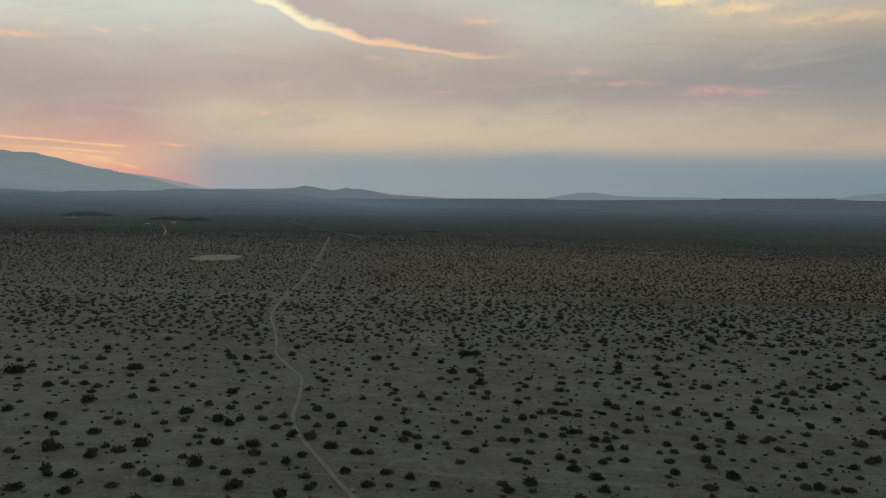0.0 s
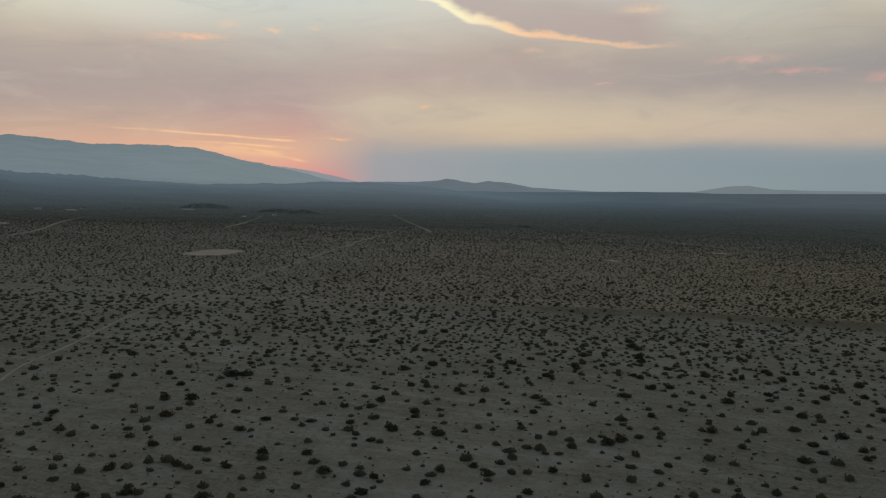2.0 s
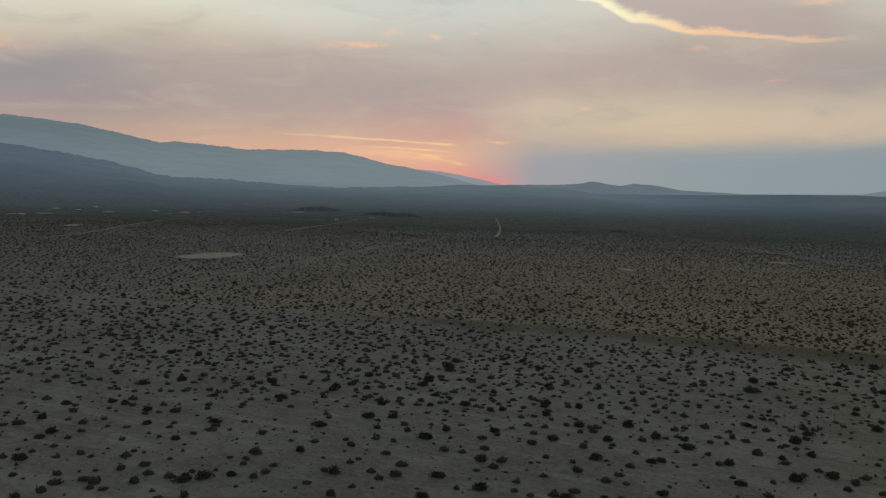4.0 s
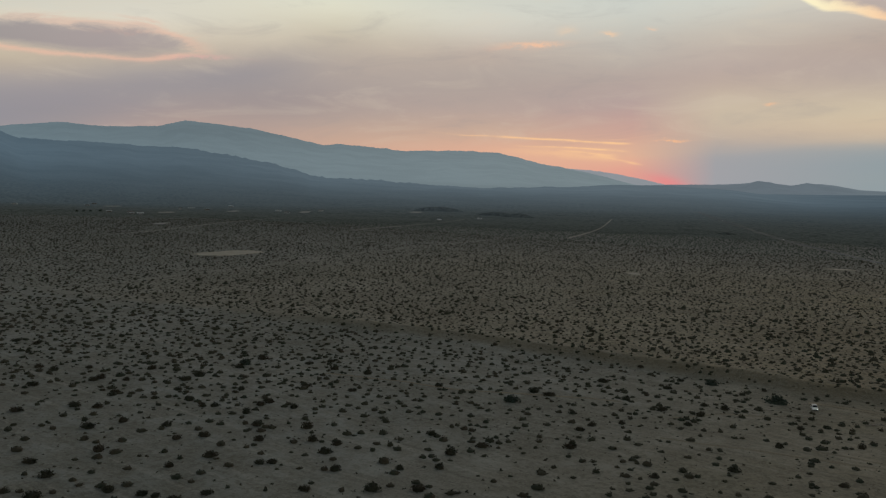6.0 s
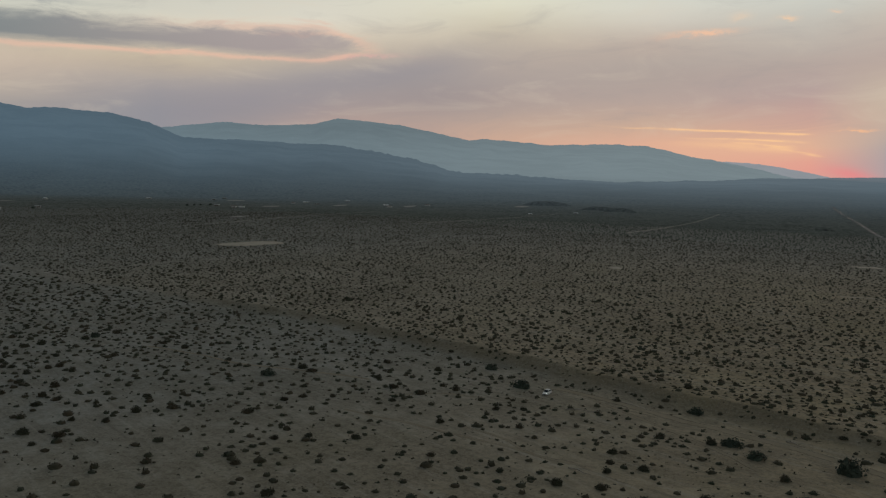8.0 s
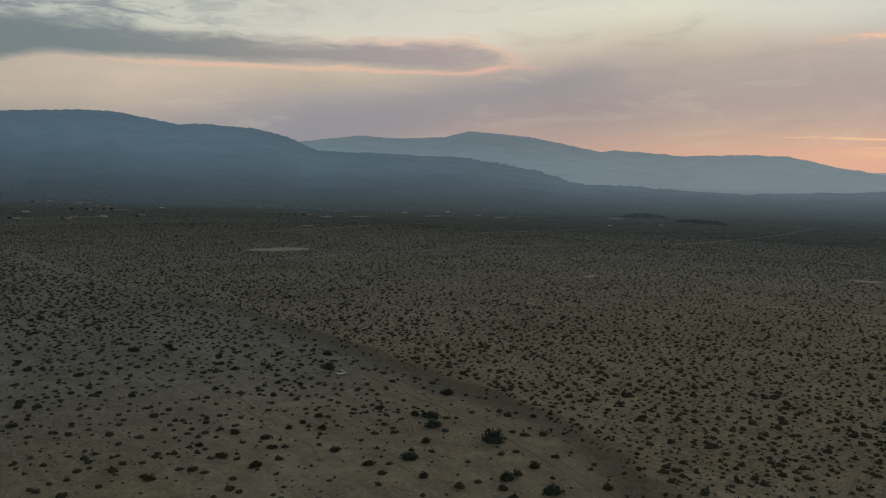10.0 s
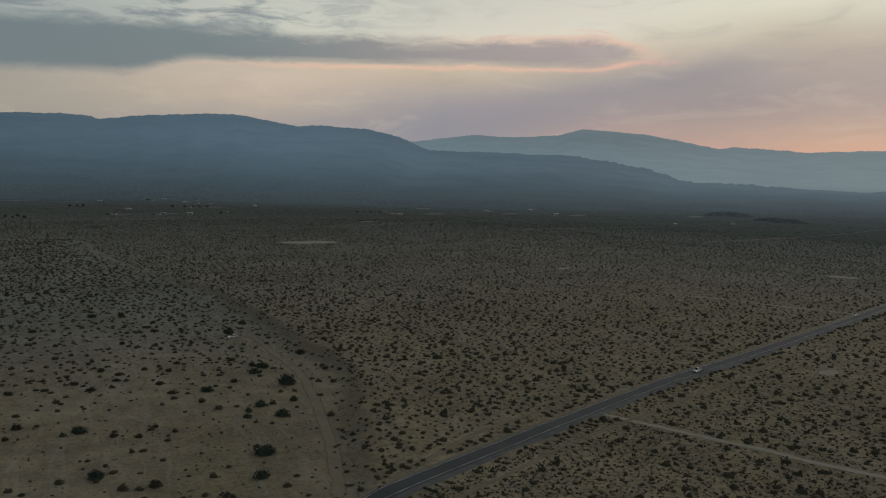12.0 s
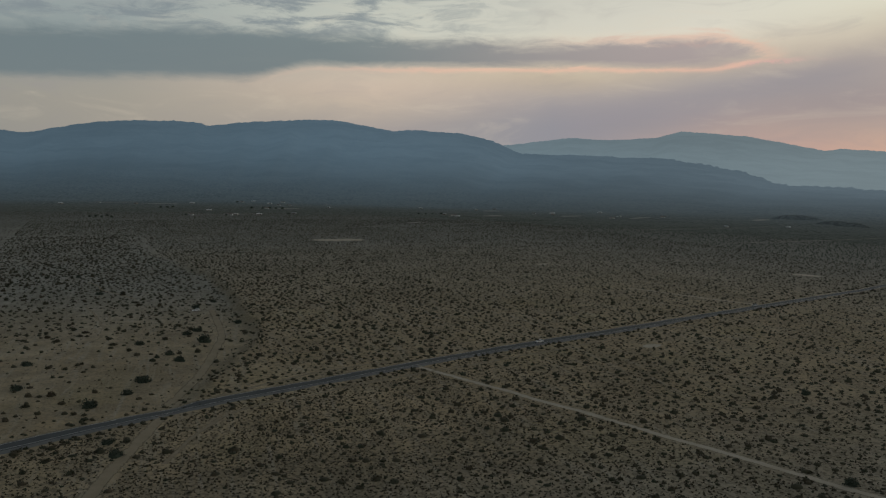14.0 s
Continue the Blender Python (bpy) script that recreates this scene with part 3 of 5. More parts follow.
tagged(strip("road", ROAD, -1.75, 1.75, 0.09, ASPHALT, 0.06, cuts=4), "straight two-lane grey asphalt desert road", "road", kind="structure")
for side in (-1.33, 1.33):
    tagged(strip("edge_line", ROAD[:330], side - 0.1, side + 0.1, 0.14, PAINT, cuts=1), "worn white edge line on the asphalt", "road marking", kind="structure")

# dirt tracks: line, half width, label
TRACKS = [([(2, 60), (-9.2, 85.5), (-12.5, 93.5), (-16.2, 103.5), (-19.3, 113.5), (-19.3, 122), (-20.2, 130), (-20.8, 137), (-23.5, 143.5), (-28.3, 156), (-29.5, 166), (-32.5, 182), (-38, 206), (-39.5, 246), (-41, 300), (-47, 386), (-58, 520), (-69, 639)], 0.36, "winding pale dirt track through the shrubs"),
          ([(264, 283), (281, 288.5), (304, 297.5), (325, 304.5), (362, 316), (410, 331)], 0.85, "straight pale dirt side road"),
          ([(280, 228), (293, 223.5), (307, 218.5), (325, 212), (360, 203)], 1.1, "sandy wash track beside the road"),
          ([(165, 414), (190, 424.5), (203, 428.5), (219, 435)], 0.8, "short pale dirt spur to the road"),
          ([(-44, 645), (-60, 712), (-92, 830), (-112, 900), (-165, 1072)], 1.0, "far pale dirt road across the plain"),
          ([(-168, 565), (-197, 669), (-231, 778), (-271, 905)], 0.8, "far pale dirt road across the plain"),
          ([(-204, 400), (-216, 440), (-288, 575), (-341, 697)], 0.7, "far pale dirt road to the settlement"),
          ([(87, 213), (97, 216), (105, 217), (114, 218), (125, 223), (140, 229)], 0.45, "faint sandy wheel track across the wash"),
          ([(150, 212), (166, 214.5), (174, 215), (181, 216), (188, 216), (194, 218)], 0.35, "faint sandy wheel track across the wash"),
          ([(315, 223), (300, 230), (289, 238), (285, 250), (279, 263), (274, 278), (269, 296), (265, 308), (259, 328), (250, 354), (242, 377)], 0.45, "faint sandy wheel track along the road"),
          ([(279, 235), (272, 247), (266, 257), (262, 269), (259, 280)], 0.5, "faint sandy wheel track along the road"),
          ([(165, 250), (180, 249.5), (209, 247.5), (226, 243.5), (237, 240.5), (248, 237.5), (258, 234.5), (270, 230.5), (281, 226)], 1.1, "pale sandy wash bed along the cut bank"),
          ([(173, 248), (186, 244), (199, 239), (211, 232)], 0.5, "faint sandy wheel track across the wash")]
TRACK_LINES = []
for pts, half, label in TRACKS:
    line = resample(pts, 2.0)
    TRACK_LINES.append((line, half))
    tagged(strip("dirt_track", line, -half * 1.25, half * 1.25, 0.045 if label[:3] != "far" else 0.25, GREY_DIRT if label[:3] in ("far", "win") else SANDY if "sandy" in label else TRACK, 0.25, cuts=4), label, "dirt track", kind="structure")


def bare_patch(name, cx, cy, rx, ry, turn, up, label, mat=TRACK):
    a = np.linspace(0, 2 * np.pi, 48, endpoint=False)
    r = 1 + 0.16 * wobble(np.cos(a) * 40, np.sin(a) * 40, int(cx) % 50, 40.0) + 0.1 * wobble(np.cos(a) * 40, np.sin(a) * 40, 5, 9.0)
    verts = []
    for f in (1.0, 0.66, 0.33):
        px, py = rx * r * f * np.cos(a), ry * r * f * np.sin(a)
        c, s = math.cos(radians(turn)), math.sin(radians(turn))
        x, y = cx + c * px - s * py, cy + s * px + c * py
        verts.append(np.c_[x, y, land(x, y) + up])
    verts.append(np.array([[cx, cy, float(land(cx, cy)) + up]]))
    n = 48
    faces = [(k * n + i, k * n + (i + 1) % n, (k + 1) * n + (i + 1) % n, (k + 1) * n + i) for k in range(2) for i in range(n)]
    faces += [(2 * n + i, 2 * n + (i + 1) % n, 3 * n) for i in range(n)]
    ob = mesh_object(name, np.concatenate(verts), faces, mat)
    inward = ob.data.attributes.new("inward", "FLOAT", "POINT")
    inward.data.foreach_set("value", np.r_[np.full(n, 0.2), np.full(2 * n + 1, 1.0)].astype(np.float32))
    return tagged(ob, label, "bare ground", kind="structure")


PATCHES = [(-87, 364, 9, 18, -8, "large bare pale clearing among shrubs"), (264.3, 351.5, 1.9, 3.3, 20, "small bare pale clearing beside the shrubs"), (141, 532, 7, 4.5, 30, "bare pale clearing on the far plain"), (76, 424, 2.6, 4.0, 40, "small pale bare spot on the plain")]
for cx, cy, rx, ry, turn, label in PATCHES:
    bare_patch("bare_clearing", cx, cy, rx, ry, turn, 0.06, label)


# ---- mountains ----
def mountain_range(name, rows, depth_front, depth_back, mat, label, seed, spur):
    """rows: degrees to the left of +y round (OX, OY), metres away, crest height. A crest with ribbed flanks."""
    az0, rad, hgt = (np.array(c, float) for c in zip(*rows))
    order = np.argsort(az0)
    n = int((az0.max() - az0.min()) * 7)
    az = np.linspace(az0.min(), az0.max(), n)
    rad, hgt = np.interp(az, az0[order], rad[order]), np.interp(az, az0[order], hgt[order])
    u = az * 3200 * np.pi / 180
    hgt = hgt + np.minimum(hgt - ZC, 60).clip(0) * 0.035 * (wobble(u, 0 * u, seed, 110.0) + wobble(u, 0 * u, seed + 1, 42.0) + 0.8 * wobble(u, 0 * u, seed + 9, 17.0))
    cols = np.r_[np.linspace(-1, 0, 26), np.linspace(0.08, 1, 9)]
    ribs = wobble(u, 0 * u, seed + 2, 290.0) * 0.6 + wobble(u, 0 * u, seed + 3, 120.0) * 0.4
    verts = []
    for s in cols:
        bend = 100.0 * wobble(u, 0 * u + s * 700, seed + 5, 600.0) * abs(s)
        d = rad + np.where(s < 0, s * depth_front, s * depth_back)
        a = np.radians(az) + bend / 3200
        x, y = OX - np.sin(a) * d, OY + np.cos(a) * d
        floor = land(x, y) - 4
        shape = (1 - abs(s)) ** 1.35
        rib = 1 - abs(wobble(u + bend + s * 260, s * 900 + 0 * u, seed + 6, 180.0)) * 1.6 - abs(wobble(u + bend, s * 400 + 0 * u, seed + 7, 62.0)) * 0.6
        lift = (hgt - floor) * shape
        lift = lift * (1 + spur * (rib - 0.55) * min(1.0, abs(s) * 3.5) * (1 - abs(s)) + 0.10 * ribs * min(1.0, abs(s) * 4))
        verts.append(np.c_[x, y, floor + lift])
    v = np.stack(verts, 1).reshape(-1, 3)
    c = len(cols)
    i = (np.arange(n - 1)[:, None] * c + np.arange(c - 1)[None]).ravel()
    ob = mesh_object(name, v, np.stack([i, i + c, i + c + 1, i + 1], -1), mat, True)
    return tagged(ob, label, "mountain range", kind="structure")


def crest(rows, dist):
    """Crest rows from bearings, angles of height and one distance."""
    return [(a, dist if not isinstance(dist, dict) else np.interp(a, sorted(dist), [dist[q] for q in sorted(dist)]), ZC + math.tan(radians(e)) * (dist if not isinstance(dist, dict) else np.interp(a, sorted(dist), [dist[q] for q in sorted(dist)]))) for a, e in rows]


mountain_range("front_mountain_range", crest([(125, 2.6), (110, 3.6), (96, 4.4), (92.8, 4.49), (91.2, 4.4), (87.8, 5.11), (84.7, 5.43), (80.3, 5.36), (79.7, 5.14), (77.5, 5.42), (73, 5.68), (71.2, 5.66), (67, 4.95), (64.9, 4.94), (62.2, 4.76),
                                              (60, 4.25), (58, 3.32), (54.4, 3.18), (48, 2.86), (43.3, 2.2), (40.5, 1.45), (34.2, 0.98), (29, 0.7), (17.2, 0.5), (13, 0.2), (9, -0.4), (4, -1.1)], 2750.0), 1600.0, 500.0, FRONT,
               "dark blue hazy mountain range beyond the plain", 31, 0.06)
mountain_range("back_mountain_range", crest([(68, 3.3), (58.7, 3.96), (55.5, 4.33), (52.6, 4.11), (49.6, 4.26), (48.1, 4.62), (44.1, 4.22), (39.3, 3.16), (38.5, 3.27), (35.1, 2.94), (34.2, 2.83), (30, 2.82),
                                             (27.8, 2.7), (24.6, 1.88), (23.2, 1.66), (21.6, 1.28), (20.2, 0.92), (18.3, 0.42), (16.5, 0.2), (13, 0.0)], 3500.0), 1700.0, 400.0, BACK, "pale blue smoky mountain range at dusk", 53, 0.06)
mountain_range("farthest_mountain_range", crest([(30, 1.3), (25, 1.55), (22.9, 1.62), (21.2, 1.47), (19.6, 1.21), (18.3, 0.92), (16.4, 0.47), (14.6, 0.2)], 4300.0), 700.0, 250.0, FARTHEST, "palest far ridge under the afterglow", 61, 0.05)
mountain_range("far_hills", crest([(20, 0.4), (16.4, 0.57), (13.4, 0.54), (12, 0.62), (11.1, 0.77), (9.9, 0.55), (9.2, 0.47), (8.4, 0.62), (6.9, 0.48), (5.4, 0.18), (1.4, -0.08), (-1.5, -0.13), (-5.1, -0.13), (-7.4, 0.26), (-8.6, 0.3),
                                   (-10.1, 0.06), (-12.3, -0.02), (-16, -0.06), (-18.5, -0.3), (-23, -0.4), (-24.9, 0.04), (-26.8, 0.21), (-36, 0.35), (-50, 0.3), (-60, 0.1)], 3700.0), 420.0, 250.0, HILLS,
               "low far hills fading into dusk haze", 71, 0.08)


# the valley floor kilometres off: a sheet over the ground, added to carry painted dusk haze
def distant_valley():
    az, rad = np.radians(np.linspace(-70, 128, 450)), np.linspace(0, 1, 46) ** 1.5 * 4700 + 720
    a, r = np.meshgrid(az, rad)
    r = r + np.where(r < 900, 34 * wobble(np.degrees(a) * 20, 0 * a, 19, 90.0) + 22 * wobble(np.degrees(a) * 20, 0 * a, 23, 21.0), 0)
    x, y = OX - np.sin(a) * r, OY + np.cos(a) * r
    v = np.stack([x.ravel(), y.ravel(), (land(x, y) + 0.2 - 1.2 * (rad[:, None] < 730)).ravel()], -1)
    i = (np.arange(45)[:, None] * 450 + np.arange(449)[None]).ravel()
    return tagged(mesh_object("distant_valley_floor", v, np.stack([i, i + 1, i + 451, i + 450], -1)[:, ::-1], APRON, True), "far valley floor, blue-grey with painted haze", "valley floor", kind="structure")


distant_valley()


# ---- shrubs ----
def leaf_cloud(rng, rx, rz, count, size, lumps):
    """Small leaf clumps, each a folded pair of faces, on the shell and in the depth of a lumpy low dome."""
    turn = 6.283 * (np.arange(lumps) / lumps + rng.uniform(0, 0.12, lumps))
    cen = np.stack([np.cos(turn), np.sin(turn)], -1) * rx * rng.uniform(0.1, 0.42, (lumps, 1))
    rad = rng.uniform(0.42, 0.66, lumps) * rx
    hi = rng.uniform(0.6, 1.05, lumps) * rz
    verts, faces = [], []
    for _ in range(count):
        j = rng.randint(lumps)
        a, e, f = rng.uniform(0, 6.283), math.asin(rng.uniform(0.0, 1.0)), rng.uniform(0.4, 1.0) + 0.1 * rng.uniform() ** 4
        p = np.array([cen[j, 0] + math.cos(a) * math.cos(e) * rad[j] * f, cen[j, 1] + math.sin(a) * math.cos(e) * rad[j] * f, 0.06 * rz + math.sin(e) * hi[j] * f])
        s = size * rng.uniform(0.6, 1.4)
        u, v = rng.normal(0, 1, 3), rng.normal(0, 1, 3)
        u /= np.linalg.norm(u)
        v -= u * (v @ u)
        v /= np.linalg.norm(v)
        w = np.cross(u, v) * 0.45
        k = len(verts)
        verts += [p - u * s, p + v * s * 0.7 + w * s, p + u * s, p - v * s * 0.7 + w * s]
        faces += [(k, k + 1, k + 2), (k, k + 2, k + 3)]
    return np.array(verts), np.array(faces)


def dome(rng, rx, rz, around, rings, rough):
    """A rough low mound of twigs: the shrub's dense heart."""
    verts, faces = [(0, 0, rz * rng.uniform(0.85, 1.05))], []
    for i in range(1, rings + 1):
        e = math.pi / 2 * (1 - i / rings)
        for j in range(around):
            a = 6.283 * (j + 0.5 * (i % 2)) / around
            f = 1 + rng.uniform(-rough, rough)
            verts.append((rx * math.cos(e) * f * math.cos(a), rx * math.cos(e) * f * math.sin(a), rz * math.sin(e) * (1 + rng.uniform(-rough, rough)) - (0.12 * rz if i == rings else 0)))
    for j in range(around):
        faces.append((0, 1 + j, 1 + (j + 1) % around))
    for i in range(rings - 1):
        for j in range(around):
            a, b = 1 + i * around + j, 1 + i * around + (j + 1) % around
            c, d = a + around, b + around
            faces += [(a, c, d), (a, d, b)]
    return np.array(verts), np.array(faces)


def merged(pieces):
    v, f, k = [], [], 0
    for a, b in pieces:
        v.append(a)
        f.append(b + k)
        k += len(a)
    return np.concatenate(v), np.concatenate(f)


def raw_mesh(name, v, f, mat):
    me = bpy.data.meshes.new(name)
    me.vertices.add(len(v))
    me.vertices.foreach_set("co", np.asarray(v, np.float32).ravel())
    me.loops.add(len(f) * 3)
    me.loops.foreach_set("vertex_index", np.asarray(f, np.int32).ravel())
    me.polygons.add(len(f))
    me.polygons.foreach_set("loop_start", np.arange(0, len(f) * 3, 3, dtype=np.int32))
    me.materials.append(mat)
    me.update(calc_edges=True)
    return me


def stems(rng, rx, rz, count):
    """Thin tapering stems fanning from the root."""
    verts, faces = [], []
    for _ in range(count):
        a, lean = rng.uniform(0, 6.283), rng.uniform(0.25, 0.95)
        tip = np.array([math.cos(a) * rx * lean, math.sin(a) * rx * lean, rz * rng.uniform(0.75, 1.12)])
        side = np.array([-math.sin(a), math.cos(a), 0]) * 0.03
        back = np.array([math.cos(a), math.sin(a), 0]) * 0.03
        k = len(verts)
        verts += [side, -side, back, tip]
        faces += [(k, k + 1, k + 3), (k + 1, k + 2, k + 3), (k + 2, k, k + 3)]
    return np.array(verts), np.array(faces)


rng = np.random.RandomState(12)
CROWNS, GREENS, STEMS = [], [], []
for i in range(9):
    flat = rng.uniform(0.52, 0.76)
    a = leaf_cloud(rng, 1.0, flat * 1.1, 360, 0.095, 4 + i % 4)
    b = dome(rng, 0.55, flat * 0.58, 10, 4, 0.25)
    CROWNS.append(raw_mesh("crown", *merged([a, b]), LEAF))
    GREENS.append(raw_mesh("crown", *merged([a, b]), LEAF_GREEN))
    STEMS.append(raw_mesh("stem", *stems(rng, 0.9, flat * 1.1, 16), TWIG))


def shrub(x, y, width, label="", group="shrubs of the wash"):
    """A shrub as a thing: an Empty at its root with crown and stems. width: metres across."""
    i = random.randrange(len(CROWNS))
    root = new("desert_shrub")
    root.location = at_land(x, y, -0.03)
    root.rotation_euler = (0, 0, random.uniform(0, 6.283))
    root.scale = (width / 2 * random.uniform(0.92, 1.22), width / 2 * random.uniform(0.82, 1.05), width / 2 * random.uniform(0.85, 1.15))
    for name, me in (("crown", GREENS[i] if width > 2.75 else CROWNS[i]), ("stem", STEMS[i])):
        ob = new(name, me)
        ob.parent = root
    return tagged(root, label or "dark olive desert shrub on pale sand", "shrub", group)


# the shrubs that stand out singly: x, y, metres across
TRACKSIDE = [(-66.8, 143.4, 1.8), (-64.1, 135.6, 4.3), (-57.5, 156.1, 1.9), (-55.3, 126.8, 2.1), (-54.5, 113.2, 1.8), (-50.7, 128.3, 1.6), (-50, 166.9, 2), (-48.1, 110.8, 2.3), (-47.3, 140, 3.3), (-46.6, 118.5, 2.8), (-46.4, 134.7, 1.6), (-44.3, 158.3, 1.7), (-42.6, 97.9, 2.7), (-40.8, 85.6, 2.2), (-40.4, 104, 1.9), (-40.1, 125.2, 1.7), (-39.6, 90, 1.5), (-39, 108.5, 1.6), (-37.6, 95.8, 1.8), (-37.4, 89.5, 1.9), (-35.9, 85.1, 1.7), (-35.6, 128.9, 1.7), (-33.7, 100.3, 2.4), (-32.7, 92.7, 1.5), (-32.7, 114.5, 2.7), (-31.9, 150, 2.2), (-31, 139.9, 1.8), (-29.2, 125.7, 2.3), (-28.5, 89.3, 1.8), (-28.4, 151.9, 1.6), (-27.9, 111.6, 2.1), (-26.2, 94.3, 2.5)]
WEST_SAND = [(-26.2, 109.9, 1.9), (-25.7, 101.9, 2), (-25.2, 161.7, 1.9), (-22.4, 91.5, 1.6), (-21.6, 101.4, 2), (-21.1, 86.9, 1.5), (-20.2, 92, 1.7), (-18, 105.7, 1.5), (-17.3, 134.7, 1.6), (-17, 95.2, 1.6), (-16.3, 169.6, 3), (-16, 85.5, 1.9), (-15.6, 97.7, 1.7), (-14.4, 143.5, 1.5), (-14.2, 114.3, 1.6), (-13.6, 87.5, 1.6), (-12.8, 101.1, 2.1), (-12.4, 110.3, 1.9), (-10.5, 92.8, 1.8), (-10.4, 153.6, 3), (-9.8, 99.2, 1.8), (-8.5, 108.4, 1.7), (-8, 88.5, 1.8), (-8, 113.6, 1.5), (-7.7, 133.7, 1.7), (-6.3, 130.5, 1.5), (-6.2, 92.4, 1.6), (-4.4, 112.6, 1.6), (-4.3, 107.1, 1.8), (-3.8, 90.9, 1.5), (-3.6, 157.8, 1.6), (-3, 101.7, 1.7)]
NEAR_SAND = [(-1.3, 89.1, 1.7), (0.9, 152.5, 1.7), (2.6, 143.9, 2.2), (2.9, 108.3, 1.8), (3.4, 100.8, 1.6), (4.9, 178.9, 1.7), (5.3, 169.3, 1.6), (5.5, 160.5, 3.7), (5.9, 87.8, 1.6), (6, 145.3, 2.4), (6.6, 136.3, 2.6), (7.7, 161.5, 3.2), (7.9, 97.7, 1.7), (8.1, 153.7, 1.6), (8.4, 90.2, 2), (8.5, 105.6, 1.5), (10.7, 115.7, 2), (11, 124.4, 1.8), (12.2, 107.9, 1.6), (12.8, 99.1, 1.6), (13.4, 134.6, 1.6), (13.7, 95.4, 1.9), (14.5, 140.3, 1.6), (15.2, 101.8, 1.5), (15.6, 88.9, 2), (15.6, 92.8, 2.1), (15.9, 109.6, 1.9), (16.6, 124.4, 1.6), (16.8, 118.6, 1.7), (18.2, 106.8, 1.7), (18.3, 132.6, 1.7), (19.4, 103.3, 1.6)]
WEST_WASH = [(19.5, 138.3, 1.9), (20.1, 99.1, 1.6), (20.2, 195.4, 2.2), (22, 119.7, 1.6), (23.3, 110.8, 1.8), (24, 125.3, 1.8), (24.6, 95.3, 1.9), (25.2, 99.1, 1.6), (25.3, 139.2, 1.5), (25.5, 196.6, 2), (26.8, 105.7, 1.6), (27.5, 147.7, 1.5), (28.9, 126.5, 1.7), (29.3, 159, 1.7), (29.6, 100, 1.8), (30.4, 139.9, 1.5), (30.5, 94.4, 2.5), (30.6, 105, 1.9), (30.8, 174.1, 2.5), (31, 90.4, 1.5), (31.1, 108.5, 1.5), (31.3, 190.9, 1.9), (31.8, 152, 2.1), (31.8, 212.4, 2.1), (32.5, 121, 2.1), (32.9, 143, 1.8), (34, 163, 1.9), (34.8, 133.1, 1.5), (34.9, 178.6, 2.6), (36.4, 138.4, 2.1), (36.5, 107.8, 1.6), (36.6, 162.7, 1.7)]
OPEN_SAND = [(37.6, 147.5, 2), (38, 115.7, 1.8), (38.1, 145.1, 1.7), (38.2, 120.6, 1.7), (38.5, 91.4, 2), (40, 104.7, 1.8), (40.1, 98.8, 1.8), (41.2, 90.9, 1.7), (41.6, 161.4, 1.9), (42.4, 137.7, 2.3), (43.7, 206.8, 1.6), (43.8, 120, 1.7), (44.3, 184.3, 1.9), (44.8, 124.4, 1.7), (45.6, 172, 1.6), (45.7, 98.5, 1.7), (46.1, 155.8, 1.6), (48.2, 126.6, 1.5), (48.2, 184.7, 2.3), (48.8, 115.4, 1.8), (49.8, 101.3, 1.9), (49.9, 203.2, 1.7), (50.1, 124.4, 1.8), (51.3, 189.7, 2), (53.6, 160.4, 1.9), (53.7, 151.7, 1.5), (54.6, 120.2, 1.6), (54.9, 176.2, 2.4), (56.1, 113.6, 2.5), (57, 127.7, 1.7), (59.4, 186.1, 2.6), (59.7, 184.2, 1.9)]
MID_WASH = [(60.9, 195.7, 2.7), (63.5, 139.9, 2.4), (64.3, 187.4, 1.7), (65.1, 141.4, 2.4), (67, 165.6, 2.6), (67.5, 143.3, 1.5), (69.3, 181.1, 1.8), (70.1, 132.8, 1.5), (70.1, 154.6, 1.7), (70.3, 179.7, 1.8), (70.5, 214.6, 2.5), (71, 209.4, 3.4), (71.3, 197.4, 2.3), (71.5, 172, 2.2), (71.6, 193.9, 2.2), (72, 206.7, 2.4), (74.6, 173.9, 2.1), (75.8, 188.4, 1.8), (77.1, 182.5, 1.5), (77.4, 149.3, 2), (79, 168.3, 1.5), (79.7, 217.5, 2.1), (81.7, 221.6, 1.9), (81.8, 185.4, 2.1), (82.3, 166.3, 2.6), (83.6, 171.2, 1.9), (83.6, 195.2, 1.6), (86.3, 184, 1.7), (86.3, 216.9, 1.8), (86.7, 139.3, 2.2), (87.8, 185, 1.9), (88.8, 153.2, 2.2)]
EAST_SAND = [(89.5, 146.4, 1.9), (89.9, 143.2, 1.7), (89.9, 173.7, 1.8), (90.9, 203.3, 2), (91.8, 160.9, 2.3), (93.1, 191.5, 2.1), (93.3, 217.8, 2.1), (93.4, 189.3, 1.7), (94.4, 151.7, 2.2), (94.6, 184.9, 1.9), (94.7, 142, 1.5), (95.4, 145.6, 1.9), (96.1, 170, 1.7), (98.2, 173, 2.1), (98.3, 191.4, 1.8), (99, 205.6, 1.7), (99.4, 146.6, 2.3), (100.3, 181.2, 2.2), (103.5, 162.2, 1.7), (104.1, 152.8, 2.1), (104.8, 167.6, 2.2), (105, 176.4, 1.8), (106.7, 184.6, 2.4), (108, 154.2, 1.8), (108.6, 218.2, 2.1), (109.2, 148.7, 1.6), (109.7, 154.7, 1.5), (111, 180.6, 2.2), (111.5, 169.6, 1.7), (112.6, 170.8, 1.7), (112.8, 154.6, 2.4), (113.8, 158.4, 1.7)]
